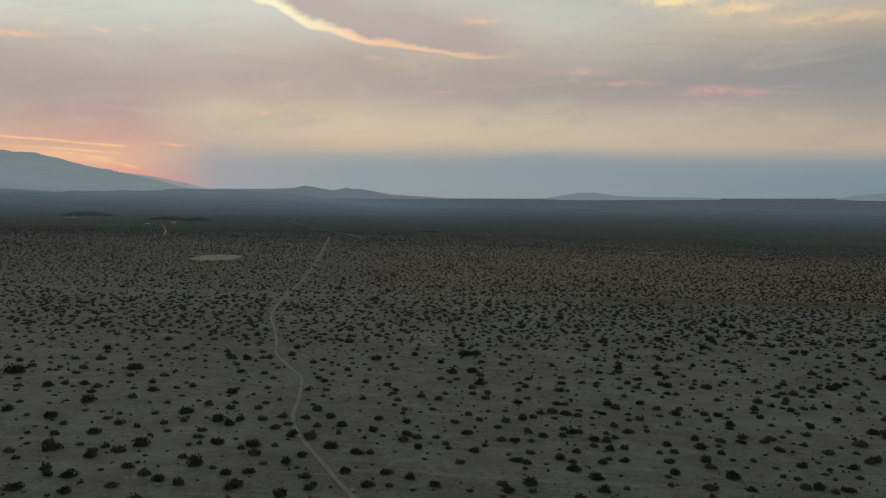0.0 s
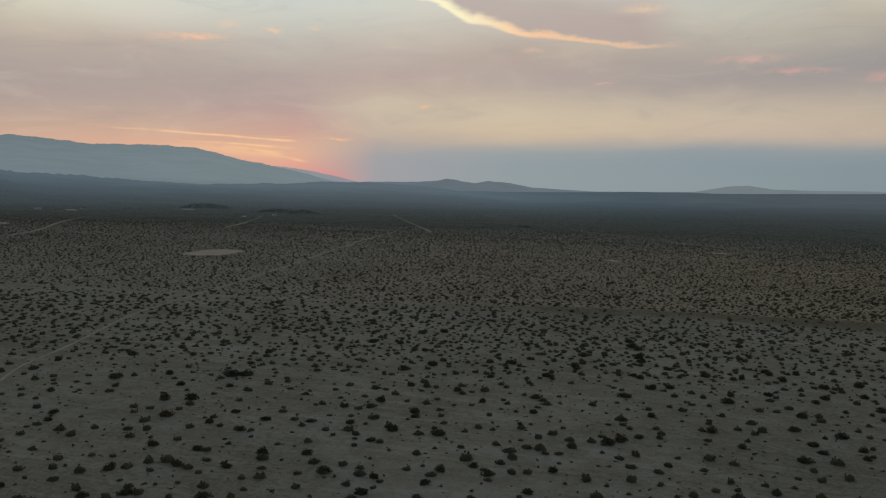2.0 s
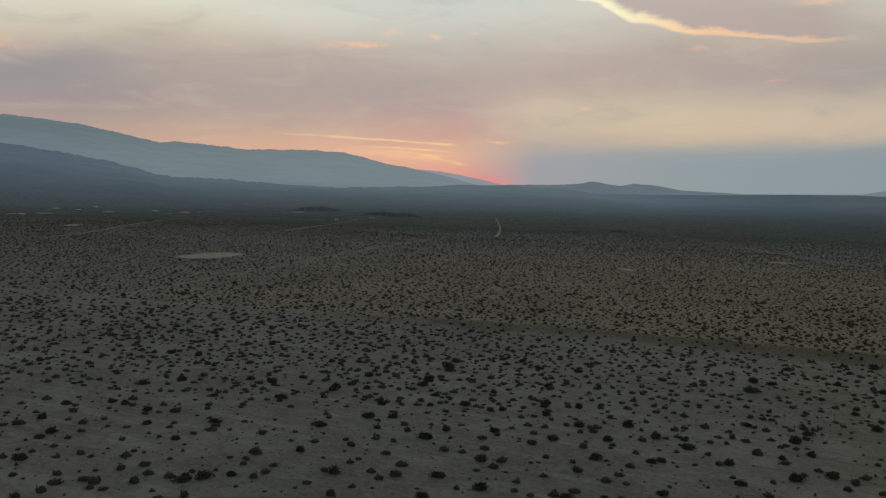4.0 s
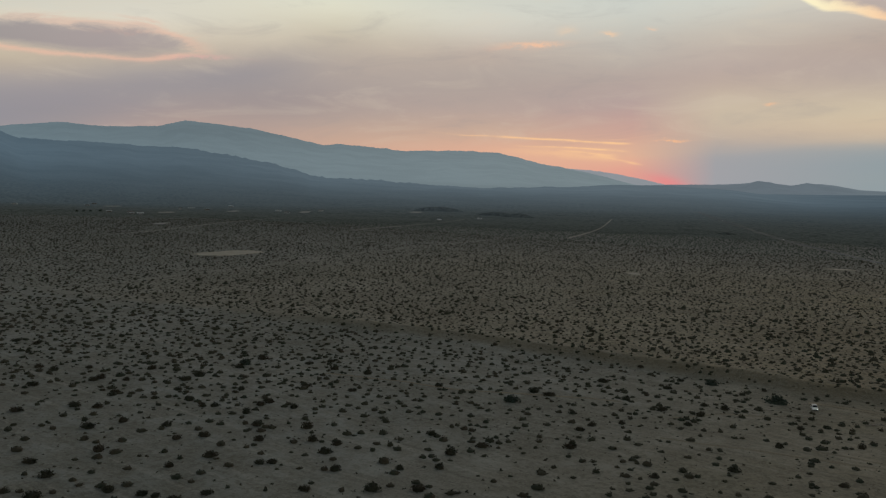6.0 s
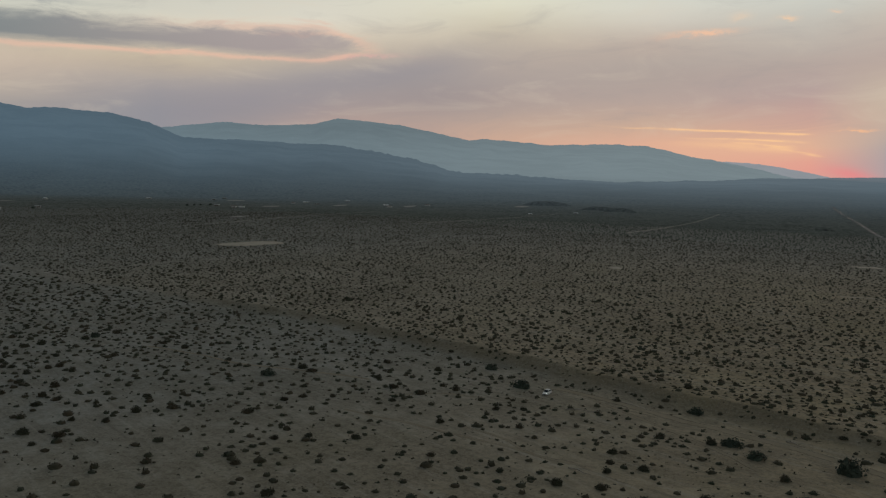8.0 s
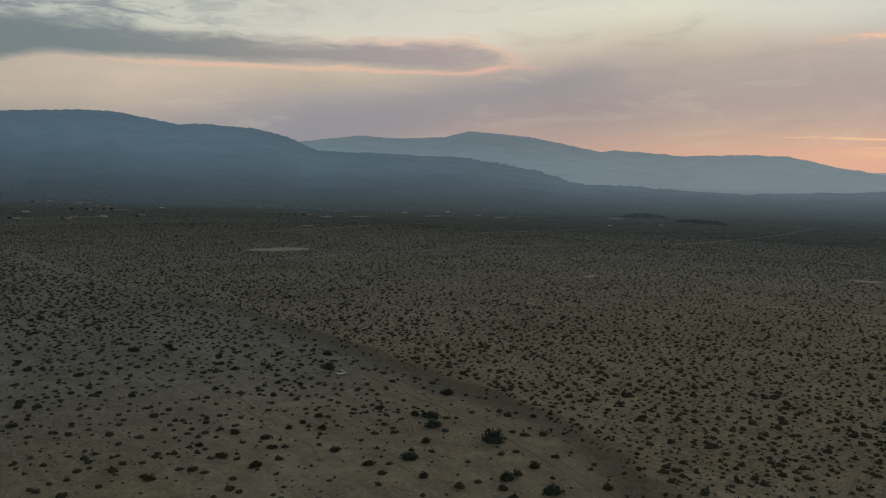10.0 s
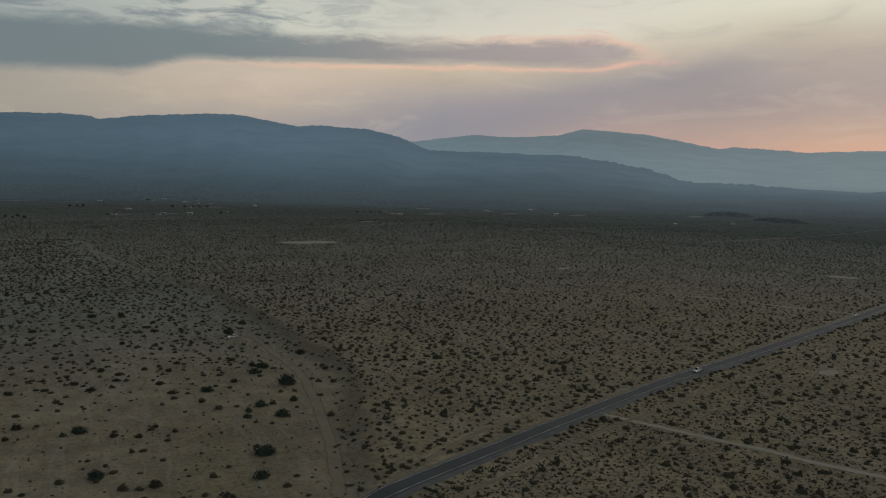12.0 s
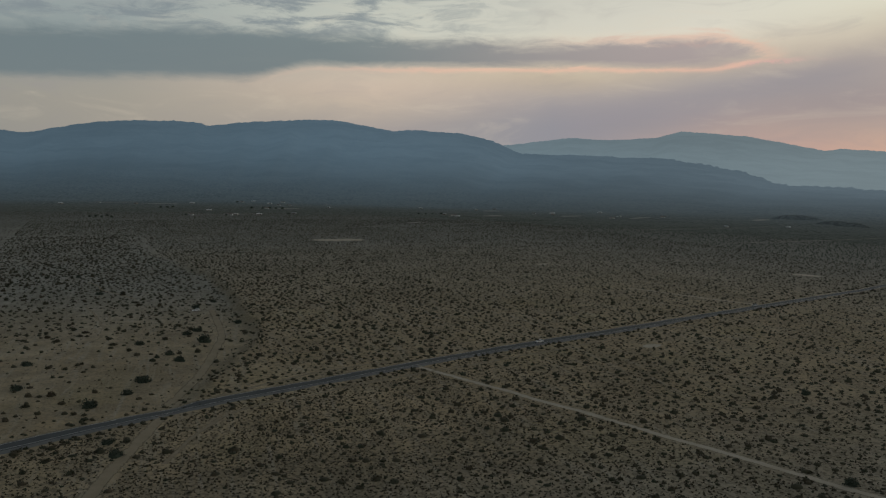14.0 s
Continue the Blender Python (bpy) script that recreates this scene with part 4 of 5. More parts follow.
BANK_FOOT = [(114.9, 181.1, 1.7), (115.5, 177.7, 2), (120.7, 173.2, 2), (122.1, 165.7, 1.9), (122.8, 192.7, 1.8), (123.5, 155.2, 2.2), (123.6, 216.6, 3), (124.1, 224.4, 2.4), (127.1, 178, 1.5), (127.1, 224.2, 2.4), (128.3, 170.4, 2.3), (129.1, 187.2, 2.2), (130.6, 240.8, 2.2), (130.9, 181.5, 1.8), (131.1, 192.5, 2.2), (132, 258.8, 1.7), (132.7, 173.6, 2.1), (133.9, 169.3, 1.5), (134.8, 216, 1.5), (138.6, 230.5, 2.2), (139, 208.3, 2.1), (139.7, 211.8, 1.8), (141.1, 199.7, 2.3), (141.9, 252.5, 1.8), (142, 243.5, 1.7), (143, 215.5, 1.5), (145.6, 227.5, 2.1), (147.6, 253.2, 2.6), (150.6, 235.2, 1.6), (151.6, 221.2, 1.6), (151.8, 228.1, 2.1), (154.1, 234.7, 2)]
EAST_WASH = [(154.3, 247.6, 1.9), (154.5, 194.6, 1.8), (156.9, 198.9, 1.5), (159.4, 184.6, 1.7), (160.5, 245.6, 3.9), (162.3, 203.1, 2), (165.5, 217.7, 1.7), (166.5, 230.5, 1.7), (167.8, 170.8, 2.5), (169.9, 233.6, 1.7), (170.6, 181.2, 2.2), (175.2, 205.1, 1.7), (175.5, 224.8, 1.6), (177.5, 250.4, 1.8), (180.5, 176.1, 1.9), (184.9, 262.8, 2), (185.2, 207.5, 1.6), (190.2, 254.7, 2.9), (191.7, 225, 2), (192.8, 236.9, 2.4), (193.2, 208.9, 2.3), (193.8, 220.7, 1.6), (195.3, 217.4, 1.9), (195.6, 202, 1.7), (197.8, 211.9, 2.1), (198.2, 221.9, 1.8), (199.6, 239.8, 2), (202, 241.3, 3.1), (202.3, 202.6, 2.2), (202.6, 210.5, 1.9), (205.9, 190.7, 2.1), (207, 237.8, 3)]
ROADSIDE = [(208.6, 204.9, 2.3), (208.9, 217.7, 2.2), (213.3, 231.6, 2.1), (213.4, 255, 1.6), (217, 218.4, 2.2), (218.1, 224.9, 2.8), (218.4, 241.3, 4.4), (225.3, 222, 1.8), (229.4, 244, 1.8), (229.7, 190.6, 2.4), (231, 237.9, 2.4), (232.6, 231, 2.9), (235.1, 182.8, 1.9), (235.4, 188.6, 1.7), (235.6, 199.4, 3), (237.7, 211.1, 1.8), (239.7, 232.7, 3), (240.1, 204, 2), (242, 207.6, 1.7), (257.9, 223.4, 4), (258.2, 198.9, 2.9), (265.2, 205.5, 2.5), (267.8, 219.7, 2.7), (272.6, 201.3, 1.9), (276, 212.5, 4.3), (281.7, 209.8, 1.6), (301.6, 215.2, 2.7), (307.8, 206.1, 2), (309, 216.3, 2.9), (312, 203.2, 1.7), (316.7, 351.9, 2.6), (359.4, 317.4, 2.9)]
SHRUBS_PLACED = []
for group, rows in (("shrubs by the dirt track", TRACKSIDE + WEST_SAND + NEAR_SAND), ("shrubs of the open sand", WEST_WASH + OPEN_SAND + MID_WASH + EAST_SAND), ("shrubs of the wash", BANK_FOOT + EAST_WASH + ROADSIDE)):
    for x, y, w in rows:
        shrub(x, y, w * (1.08 if w < 2.6 else 1.2 if x > 120 else 0.98), "large dark bushy desert shrub on pale sand" if w > 2.6 else "", group)
        SHRUBS_PLACED.append((x, y, w))


# the rest, scattered
def clear_of(x, y):
    """True where no road, track, bare ground or single shrub lies."""
    ok = np.ones(len(x), bool)
    for line, half in [(ROAD, 3.4)] + [(l, h + 0.6) for l, h in TRACK_LINES]:
        for s in range(0, len(line), 12):
            seg = line[s:s + 13]
            m = ok & (np.abs(x - seg[:, 0].mean()) < 30) & (np.abs(y - seg[:, 1].mean()) < 30)
            idx = np.where(m)[0]
            if len(idx):
                d = np.hypot(x[idx, None] - seg[None, :, 0], y[idx, None] - seg[None, :, 1]).min(1)
                ok[idx[d < half]] = False
    for cx, cy, rx, ry, turn, _ in PATCHES:
        c, s = math.cos(radians(turn)), math.sin(radians(turn))
        u, v = c * (x - cx) + s * (y - cy), -s * (x - cx) + c * (y - cy)
        ok &= (u / (rx + 1)) ** 2 + (v / (ry + 1)) ** 2 > 1
    for sx, sy, w in SHRUBS_PLACED:
        ok &= np.hypot(x - sx, y - sy) > w * 0.6
    return ok


def scatter(rng, x0, x1, y0, y1, pitch, keep, jitter=0.4):
    """A jittered grid of places, thinned by a smooth density."""
    gx, gy = np.meshgrid(np.arange(x0, x1, pitch), np.arange(y0, y1, pitch))
    x = (gx + rng.uniform(-jitter, jitter, gx.shape) * pitch + pitch * 0.5 * (np.arange(gx.shape[0]) % 2)[:, None]).ravel()
    y = (gy + rng.uniform(-jitter, jitter, gx.shape) * pitch).ravel()
    m = rng.uniform(0, 1, len(x)) < keep * (1 + 0.25 * wobble(x, y, 91, 22.0))
    x, y = x[m], y[m]
    m = clear_of(x, y)
    return x[m], y[m]


def in_reach(x, y):
    """The part of the plain that lies before the path."""
    return (y > 62 + np.maximum(0, x + 10) * 0.42) & (x > -300)


def planted(name, x, y, width, kinds, label, seed, leaf=LEAF):
    rng = np.random.RandomState(seed)
    z = land(x, y)
    pick = rng.randint(len(kinds), size=len(x))
    pieces = []
    for j, (kv, kf) in enumerate(kinds):
        m = np.where(pick == j)[0]
        a = rng.uniform(0, 6.283, len(m))
        c, s, w = np.cos(a)[:, None], np.sin(a)[:, None], (width[m] / 2)[:, None]
        hz, wide = w * rng.uniform(0.85, 1.3, (len(m), 1)), rng.uniform(0.92, 1.22, (len(m), 1))
        px, py = w * wide * kv[None, :, 0], w * kv[None, :, 1] / wide ** 0.5
        v = np.stack([x[m][:, None] + c * px - s * py, y[m][:, None] + s * px + c * py, z[m][:, None] - 0.05 + hz * kv[None, :, 2]], -1)
        f = kf[None] + (np.arange(len(m)) * len(kv))[:, None, None]
        pieces.append((v.reshape(-1, 3), f.reshape(-1, 3)))
    return tagged(new(name, raw_mesh(name, *merged(pieces), leaf)), label, "shrubs", kind="stuff")


def kinds_of(seed, n, leaves, size, around, rings, low, tall):
    rng = np.random.RandomState(seed)
    out = []
    for i in range(n):
        flat = rng.uniform(low, tall)
        out.append(merged([leaf_cloud(rng, 1.0, flat * 1.1, leaves, size, 3 + i % 4), dome(rng, 0.72, flat * 0.82, around, rings, 0.22)]))
    return out


rng = np.random.RandomState(5)
NEAR_KINDS, MID_KINDS, FAR_KINDS, TUFT_KINDS = kinds_of(61, 9, 60, 0.15, 7, 3, 0.5, 0.78), kinds_of(62, 8, 9, 0.24, 6, 2, 0.48, 0.68), kinds_of(63, 6, 2, 0.36, 5, 1, 0.48, 0.66), kinds_of(64, 6, 4, 0.35, 4, 1, 0.4, 0.7)
STUBBLE_KINDS = kinds_of(66, 6, 3, 0.4, 3, 1, 0.35, 0.6)
LOOSE_KINDS = kinds_of(65, 9, 28, 0.18, 6, 2, 0.5, 0.72)
# open sand before the bank: scattered shrubs, and small dry tufts between them
x, y = scatter(rng, -150, 310, 55, 262, 3.25, 0.7)
m = in_reach(x, y) & (y < bank_line(x) - 2) & (rng.uniform(0, 1, len(x)) < 1 - 0.38 * smooth(x, 70, 130))
x, y = x[m], y[m]
width = rng.choice([0.8, 1.2, 1.6, 2.0], len(x), p=[0.26, 0.34, 0.28, 0.12]) * rng.uniform(0.85, 1.15, len(x))
near = y - (x + 3) * 0.465 < 128
planted("shrub_scatter", x[near], y[near], width[near], NEAR_KINDS, "dark olive shrubs scattered over open pale sand", 1)
planted("shrub_scatter", x[~near], y[~near], width[~near], LOOSE_KINDS, "dark olive shrubs scattered over open pale sand", 15)
x, y = scatter(rng, -150, 310, 55, 262, 1.5, 0.72)
m = in_reach(x, y) & (y < bank_line(x) + 1) & (rng.uniform(0, 1, len(x)) < 0.35 + 0.65 * smooth(wobble(x, y, 44, 26.0), -0.2, 0.5))
x, y = x[m], y[m]
planted("dry_tufts", x, y, 0.28 + 0.68 * rng.uniform(0, 1, len(x)) ** 2, TUFT_KINDS, "small dry dark tufts on the sand", 2)
# thicker growth on the flat below the bank
x, y = scatter(rng, -150, 290, 170, 262, 2.5, 0.74)
band = bank_line(x) - y
m = in_reach(x, y) & (rng.uniform(0, 1, len(x)) < smooth(band, 1.5, 14) * (1 - 0.45 * smooth(x, 90, 160)) * smooth(wobble(x, y, 52, 14.0) + 0.06 * band, -0.3, 0.5) * (1 - smooth(band, 55, 100))) & (x < 205)
x, y = x[m], y[m]
planted("flat_shrubs", x, y, rng.uniform(0.75, 1.75, len(x)), LOOSE_KINDS, "dark shrubs crowding the flat below the bank", 7)
# shrubs clinging to the bank
x = rng.uniform(-20, 285, 400)
d = rng.choice([0.8, -1.2, -4.4], len(x), p=[0.5, 0.22, 0.28]) + rng.normal(0, 0.6, len(x))
planted("bank_shrubs", x, bank_line(x) + d, rng.uniform(0.5, 1.3, len(x)), NEAR_KINDS, "dark shrubs clinging to the cut bank", 12)
# shrubs fed by the run-off along the road
k = rng.randint(60, 260, 520)
side = rng.choice([-1.0, 1.0], len(k), p=[0.62, 0.38]) * rng.uniform(3.0, 5.2, len(k))
x, y = ROAD[k, 0] - side * 0.94, ROAD[k, 1] - side * 0.33
planted("roadside_shrubs", x, y, rng.uniform(0.5, 1.5, len(x)), NEAR_KINDS, "dark shrubs lining the road's shoulder", 10)
# the shrub plain beyond the bank and across the road: one even cover, drawn more simply with distance
def on_plain(x, y):
    return (y > 62 + np.maximum(0, x + 10) * 0.42) & ((y > bank_line(x) + 1.5) | (x > 292) | (x < -150 - 30 * wobble(x, y, 77, 60.0)))


def how_far(x, y, fuzz, rng):
    """Distance from the path, blurred so that one cover runs into the next."""
    return y - np.clip((x + 3) * 0.455, -60, 220) + np.maximum(0, -120 - x) * 0.8 + rng.uniform(-fuzz, fuzz, len(x))


PLAIN_SIZES, PLAIN_SHARE = [0.7, 1.0, 1.3, 1.75, 2.2], [0.26, 0.32, 0.25, 0.12, 0.05]
x, y = scatter(rng, -330, 460, 170, 430, 2.0, 0.97, 0.4)
away = how_far(x, y, 60, rng)
east = x - np.interp(y, ROAD[:, 1], ROAD[:, 0]) > 4
m = on_plain(x, y) & (away < 260) & (~east | (rng.uniform(0, 1, len(x)) < 0.5 + 0.5 * smooth(away, 90, 220)))
planted("shrub_plain", x[m], y[m], rng.choice(PLAIN_SIZES, m.sum(), p=PLAIN_SHARE) * rng.uniform(0.85, 1.15, m.sum()), MID_KINDS, "dense low shrubs over the flat plain", 3)
m = on_plain(x, y) & (away >= 260)
fx, fy = [x[m]], [y[m]]
x, y = scatter(rng, -330, 460, 430, 620, 2.2, 0.97, 0.48)
fx, fy = np.concatenate(fx + [x]), np.concatenate(fy + [y])
planted("far_shrub_plain", fx, fy, rng.choice(PLAIN_SIZES, len(fx), p=PLAIN_SHARE) * rng.uniform(0.85, 1.15, len(fx)), FAR_KINDS, "dense low shrubs over the far plain", 4)
x, y = scatter(rng, -120, 290, 180, 470, 1.5, 0.8)
away = how_far(x, y, 40, rng)
m = on_plain(x, y) & (rng.uniform(0, 1, len(x)) < 0.6 * (1 - smooth(away, 90, 260)))
planted("plain_tufts", x[m], y[m], rng.uniform(0.35, 0.8, m.sum()), TUFT_KINDS, "small dry tufts between the plain's shrubs", 9, LEAF_DRY)
# a close carpet of dry stubble across the road
x, y = scatter(rng, 255, 420, 190, 400, 0.82, 0.94, 0.46)
beyond = (x - np.interp(y, ROAD[:, 1], ROAD[:, 0]))
away = how_far(x, y, 30, rng)
m = on_plain(x, y) & (beyond > 5) & (rng.uniform(0, 1, len(x)) < 1 - smooth(away, 90, 240))
planted("stubble_carpet", x[m], y[m], rng.uniform(0.5, 1.05, m.sum()), STUBBLE_KINDS, "grey-brown dry stubble covering the ground across the road", 14, LEAF_DRY)
x, y = scatter(rng, -640, 460, 580, 960, 3.4, 0.95, 0.5)
m = (rng.uniform(0, 1, len(x)) < smooth(y, 580, 640)) & (np.hypot(x - OX, y - OY) + rng.uniform(-70, 70, len(x)) < 800)
planted("farthest_shrub_plain", x[m], y[m], rng.uniform(1.1, 2.2, m.sum()), FAR_KINDS, "low shrubs merging over the farthest plain", 8, LEAF_GREEN)
x, y = scatter(rng, -640, -130, 60, 620, 3.3, 0.95, 0.5)
m = ((x < -330) | ((y < 262) & (rng.uniform(0, 1, len(x)) < smooth(-x, 140, 200)) & (y < 170) | (x < -330))) & ((x < -420) | (y > 100))
m &= np.hypot(x - OX, y - OY) + rng.uniform(-70, 70, len(x)) < 800
planted("west_shrub_plain", x[m], y[m], rng.uniform(0.9, 1.8, m.sum()), FAR_KINDS, "dense low shrubs on the western plain", 6)


# ---- vehicles ----
def plain(name, col, rough, metal=0.0, glow=0.0):
    def build(k, bsdf):
        n = k.noise(where(k), 3.0, 3.0)
        k.join(k.mix(k.span(n, 0.3, 0.7), tuple(c * 0.9 for c in col) + (1,), tuple(min(1.0, c * 1.08) for c in col) + (1,)), bsdf.inputs["Base Color"])
        bsdf.inputs["Roughness"].default_value, bsdf.inputs["Metallic"].default_value = rough, metal
        if glow:
            bsdf.inputs["Emission Color"].default_value, bsdf.inputs["Emission Strength"].default_value = (*col, 1), glow
    return material(name, build)


CAR_WHITE, CAR_GLASS, RUBBER = plain("white_car_paint", (0.72, 0.72, 0.70), 0.25), plain("tinted_glass", (0.02, 0.022, 0.025), 0.08), plain("tyre_rubber", (0.02, 0.02, 0.02), 0.8)
RIM, LAMP, TAIL, TRIM = plain("wheel_rim", (0.45, 0.45, 0.46), 0.35, 0.9), plain("headlamp", (1.0, 0.95, 0.82), 0.2, 0.0, 30.0), plain("tail_lamp", (0.35, 0.02, 0.015), 0.3), plain("dark_trim", (0.03, 0.03, 0.032), 0.6)
UNLIT = plain("unlit_headlamp", (0.6, 0.6, 0.58), 0.15)


def ring_loft(rows):
    """Closed cross-sections along x, each a list of (y, z), joined into a solid."""
    bm = bmesh.new()
    rings = [[bm.verts.new((x, y, z)) for y, z in sec] for x, sec in rows]
    for a, b in zip(rings, rings[1:]):
        for i in range(len(a)):
            j = (i + 1) % len(a)
            bm.faces.new((a[i], a[j], b[j], b[i]))
    bm.faces.new(rings[0][::-1])
    bm.faces.new(rings[-1])
    bmesh.ops.recalc_face_normals(bm, faces=bm.faces)
    return bm


def slab(pts, thick, axis):
    """A thin panel from an outline of points, thickened along axis."""
    bm = bmesh.new()
    a = [bm.verts.new(p) for p in pts]
    b = [bm.verts.new(Vector(p) + Vector(axis) * thick) for p in pts]
    bm.faces.new(a)
    bm.faces.new(b[::-1])
    for i in range(len(a)):
        j = (i + 1) % len(a)
        bm.faces.new((a[i], b[i], b[j], a[j]))
    bmesh.ops.recalc_face_normals(bm, faces=bm.faces)
    return bm


def disc(x, y, z, r, width, segs=16):
    bm = bmesh.new()
    bmesh.ops.create_cone(bm, cap_ends=True, segments=segs, radius1=r, radius2=r, depth=width, matrix=Matrix.Translation((x, y, z)) @ Matrix.Rotation(math.pi / 2, 4, "X"))
    bmesh.ops.bevel(bm, geom=[e for e in bm.edges], offset=r * 0.12, segments=1, affect="EDGES")
    return bm


def car(x, y, heading, up, label, lit, size=0.5):
    """A white estate car, nose towards +x, 4.5 m long at size 1."""
    root = new("car")

    def sec(w, lo, hi, r):
        return [(-w, lo), (-w, hi - r), (-w + r, hi), (w - r, hi), (w, hi - r), (w, lo)]
    part("body", ring_loft([(-2.25, sec(0.80, 0.35, 0.86, 0.10)), (-2.15, sec(0.88, 0.28, 0.98, 0.10)), (-0.9, sec(0.92, 0.24, 1.00, 0.08)), (0.75, sec(0.92, 0.24, 0.98, 0.08)), (1.7, sec(0.90, 0.26, 0.86, 0.12)), (2.15, sec(0.82, 0.30, 0.74, 0.12)), (2.27, sec(0.72, 0.36, 0.62, 0.08))]), CAR_WHITE, root)
    part("cabin", ring_loft([(-2.05, sec(0.78, 0.96, 1.02, 0.02)), (-1.75, sec(0.72, 0.96, 1.46, 0.10)), (-0.9, sec(0.72, 0.96, 1.54, 0.12)), (0.05, sec(0.70, 0.96, 1.50, 0.12)), (0.95, sec(0.78, 0.94, 0.99, 0.02))]), CAR_WHITE, root)
    part("windscreen", slab([(0.93, -0.66, 1.02), (0.93, 0.66, 1.02), (0.16, 0.56, 1.47), (0.16, -0.56, 1.47)], 0.03, (0.5, 0, 0.85)), CAR_GLASS, root, "tinted windscreen")
    part("rear_window", slab([(-2.04, -0.62, 1.06), (-2.04, 0.62, 1.06), (-1.80, 0.54, 1.40), (-1.80, -0.54, 1.40)], 0.03, (-0.8, 0, 0.5)), CAR_GLASS, root, "tinted rear window")
    for s in (-1, 1):
        part("side_window", slab([(0.62, s * 0.765, 1.06), (-0.82, s * 0.765, 1.06), (-0.82, s * 0.70, 1.42), (0.10, s * 0.70, 1.42)], 0.03, (0, s, 0.2)), CAR_GLASS, root, "tinted side window")
        part("side_window", slab([(-0.92, s * 0.765, 1.06), (-1.85, s * 0.765, 1.06), (-1.68, s * 0.70, 1.40), (-0.92, s * 0.70, 1.42)], 0.03, (0, s, 0.2)), CAR_GLASS, root, "tinted side window")
        part("headlight", slab([(2.19, s * 0.46, 0.56), (2.13, s * 0.80, 0.56), (2.08, s * 0.80, 0.72), (2.16, s * 0.46, 0.70)], 0.06, (1, 0, 0.1)), LAMP if lit else UNLIT, root, "glowing headlight" if lit else "clear headlight")
        part("tail_light", slab([(-2.24, s * 0.55, 0.70), (-2.20, s * 0.84, 0.70), (-2.18, s * 0.84, 0.92), (-2.22, s * 0.55, 0.90)], 0.04, (-1, 0, 0)), TAIL, root, "red tail light")
        part("mirror", slab([(0.62, s * 0.90, 1.00), (0.62, s * 1.06, 1.02), (0.62, s * 1.06, 1.12), (0.62, s * 0.92, 1.10)], 0.08, (1, 0, 0)), TRIM, root)
        for fx in (1.38, -1.38):
            wheel = part("wheel", disc(fx, s * 0.82, 0.33, 0.33, 0.22), RUBBER, root, "black tyre")
            part("rim", disc(fx, s * 0.92, 0.33, 0.20, 0.06, 10), RIM, wheel, "metal rim")
    part("grille", slab([(2.25, -0.42, 0.48), (2.25, 0.42, 0.48), (2.22, 0.42, 0.60), (2.22, -0.42, 0.60)], 0.05, (1, 0, 0)), TRIM, root)
    part("bumper", slab([(2.20, -0.76, 0.34), (2.20, 0.76, 0.34), (2.20, 0.74, 0.44), (2.20, -0.74, 0.44)], 0.10, (1, 0, 0)), TRIM, root)
    root.matrix_world = Matrix.Translation(at_land(x, y, up)) @ Matrix.Rotation(radians(heading), 4, "Z") @ Matrix.Scale(size, 4)
    return tagged(root, label, "car", "cars")


car(166.6, 245.0, -75, 0.0, "white car parked on sand beside a large shrub", True, 0.55)
car(250.3, 325.0, -74, 0.10, "white car with glowing headlights on the asphalt road", True, 0.55)
car(217.2, 430.0, -72, 0.10, "white car with glowing headlights on the road", True, 0.55)
car(66.0, 842.0, -70, 0.45, "white car with glowing headlights on the far road", True, 0.6)
car(-60.0, 1180.0, -69, 0.45, "white car with glowing headlights on the far road", True, 0.6)


# ---- the scattered settlement at the foot of the mountains ----
WALLS = [plain("stucco_pale", (0.40, 0.385, 0.35), 0.9), plain("stucco_tan", (0.28, 0.245, 0.20), 0.9), plain("siding_white", (0.56, 0.57, 0.56), 0.8)]
ROOFS = [plain("roof_white", (0.74, 0.75, 0.75), 0.5), plain("roof_grey", (0.22, 0.22, 0.22), 0.8), plain("roof_brown", (0.14, 0.10, 0.08), 0.85)]
PANE, DOOR = plain("house_glass", (0.03, 0.035, 0.04), 0.1), plain("house_door", (0.18, 0.13, 0.09), 0.7)


def box(x0, x1, y0, y1, z0, z1):
    bm = bmesh.new()
    bmesh.ops.create_cube(bm, size=1.0, matrix=Matrix.Translation(((x0 + x1) / 2, (y0 + y1) / 2, (z0 + z1) / 2)) @ Matrix.Diagonal((x1 - x0, y1 - y0, z1 - z0, 1)))
    return bm


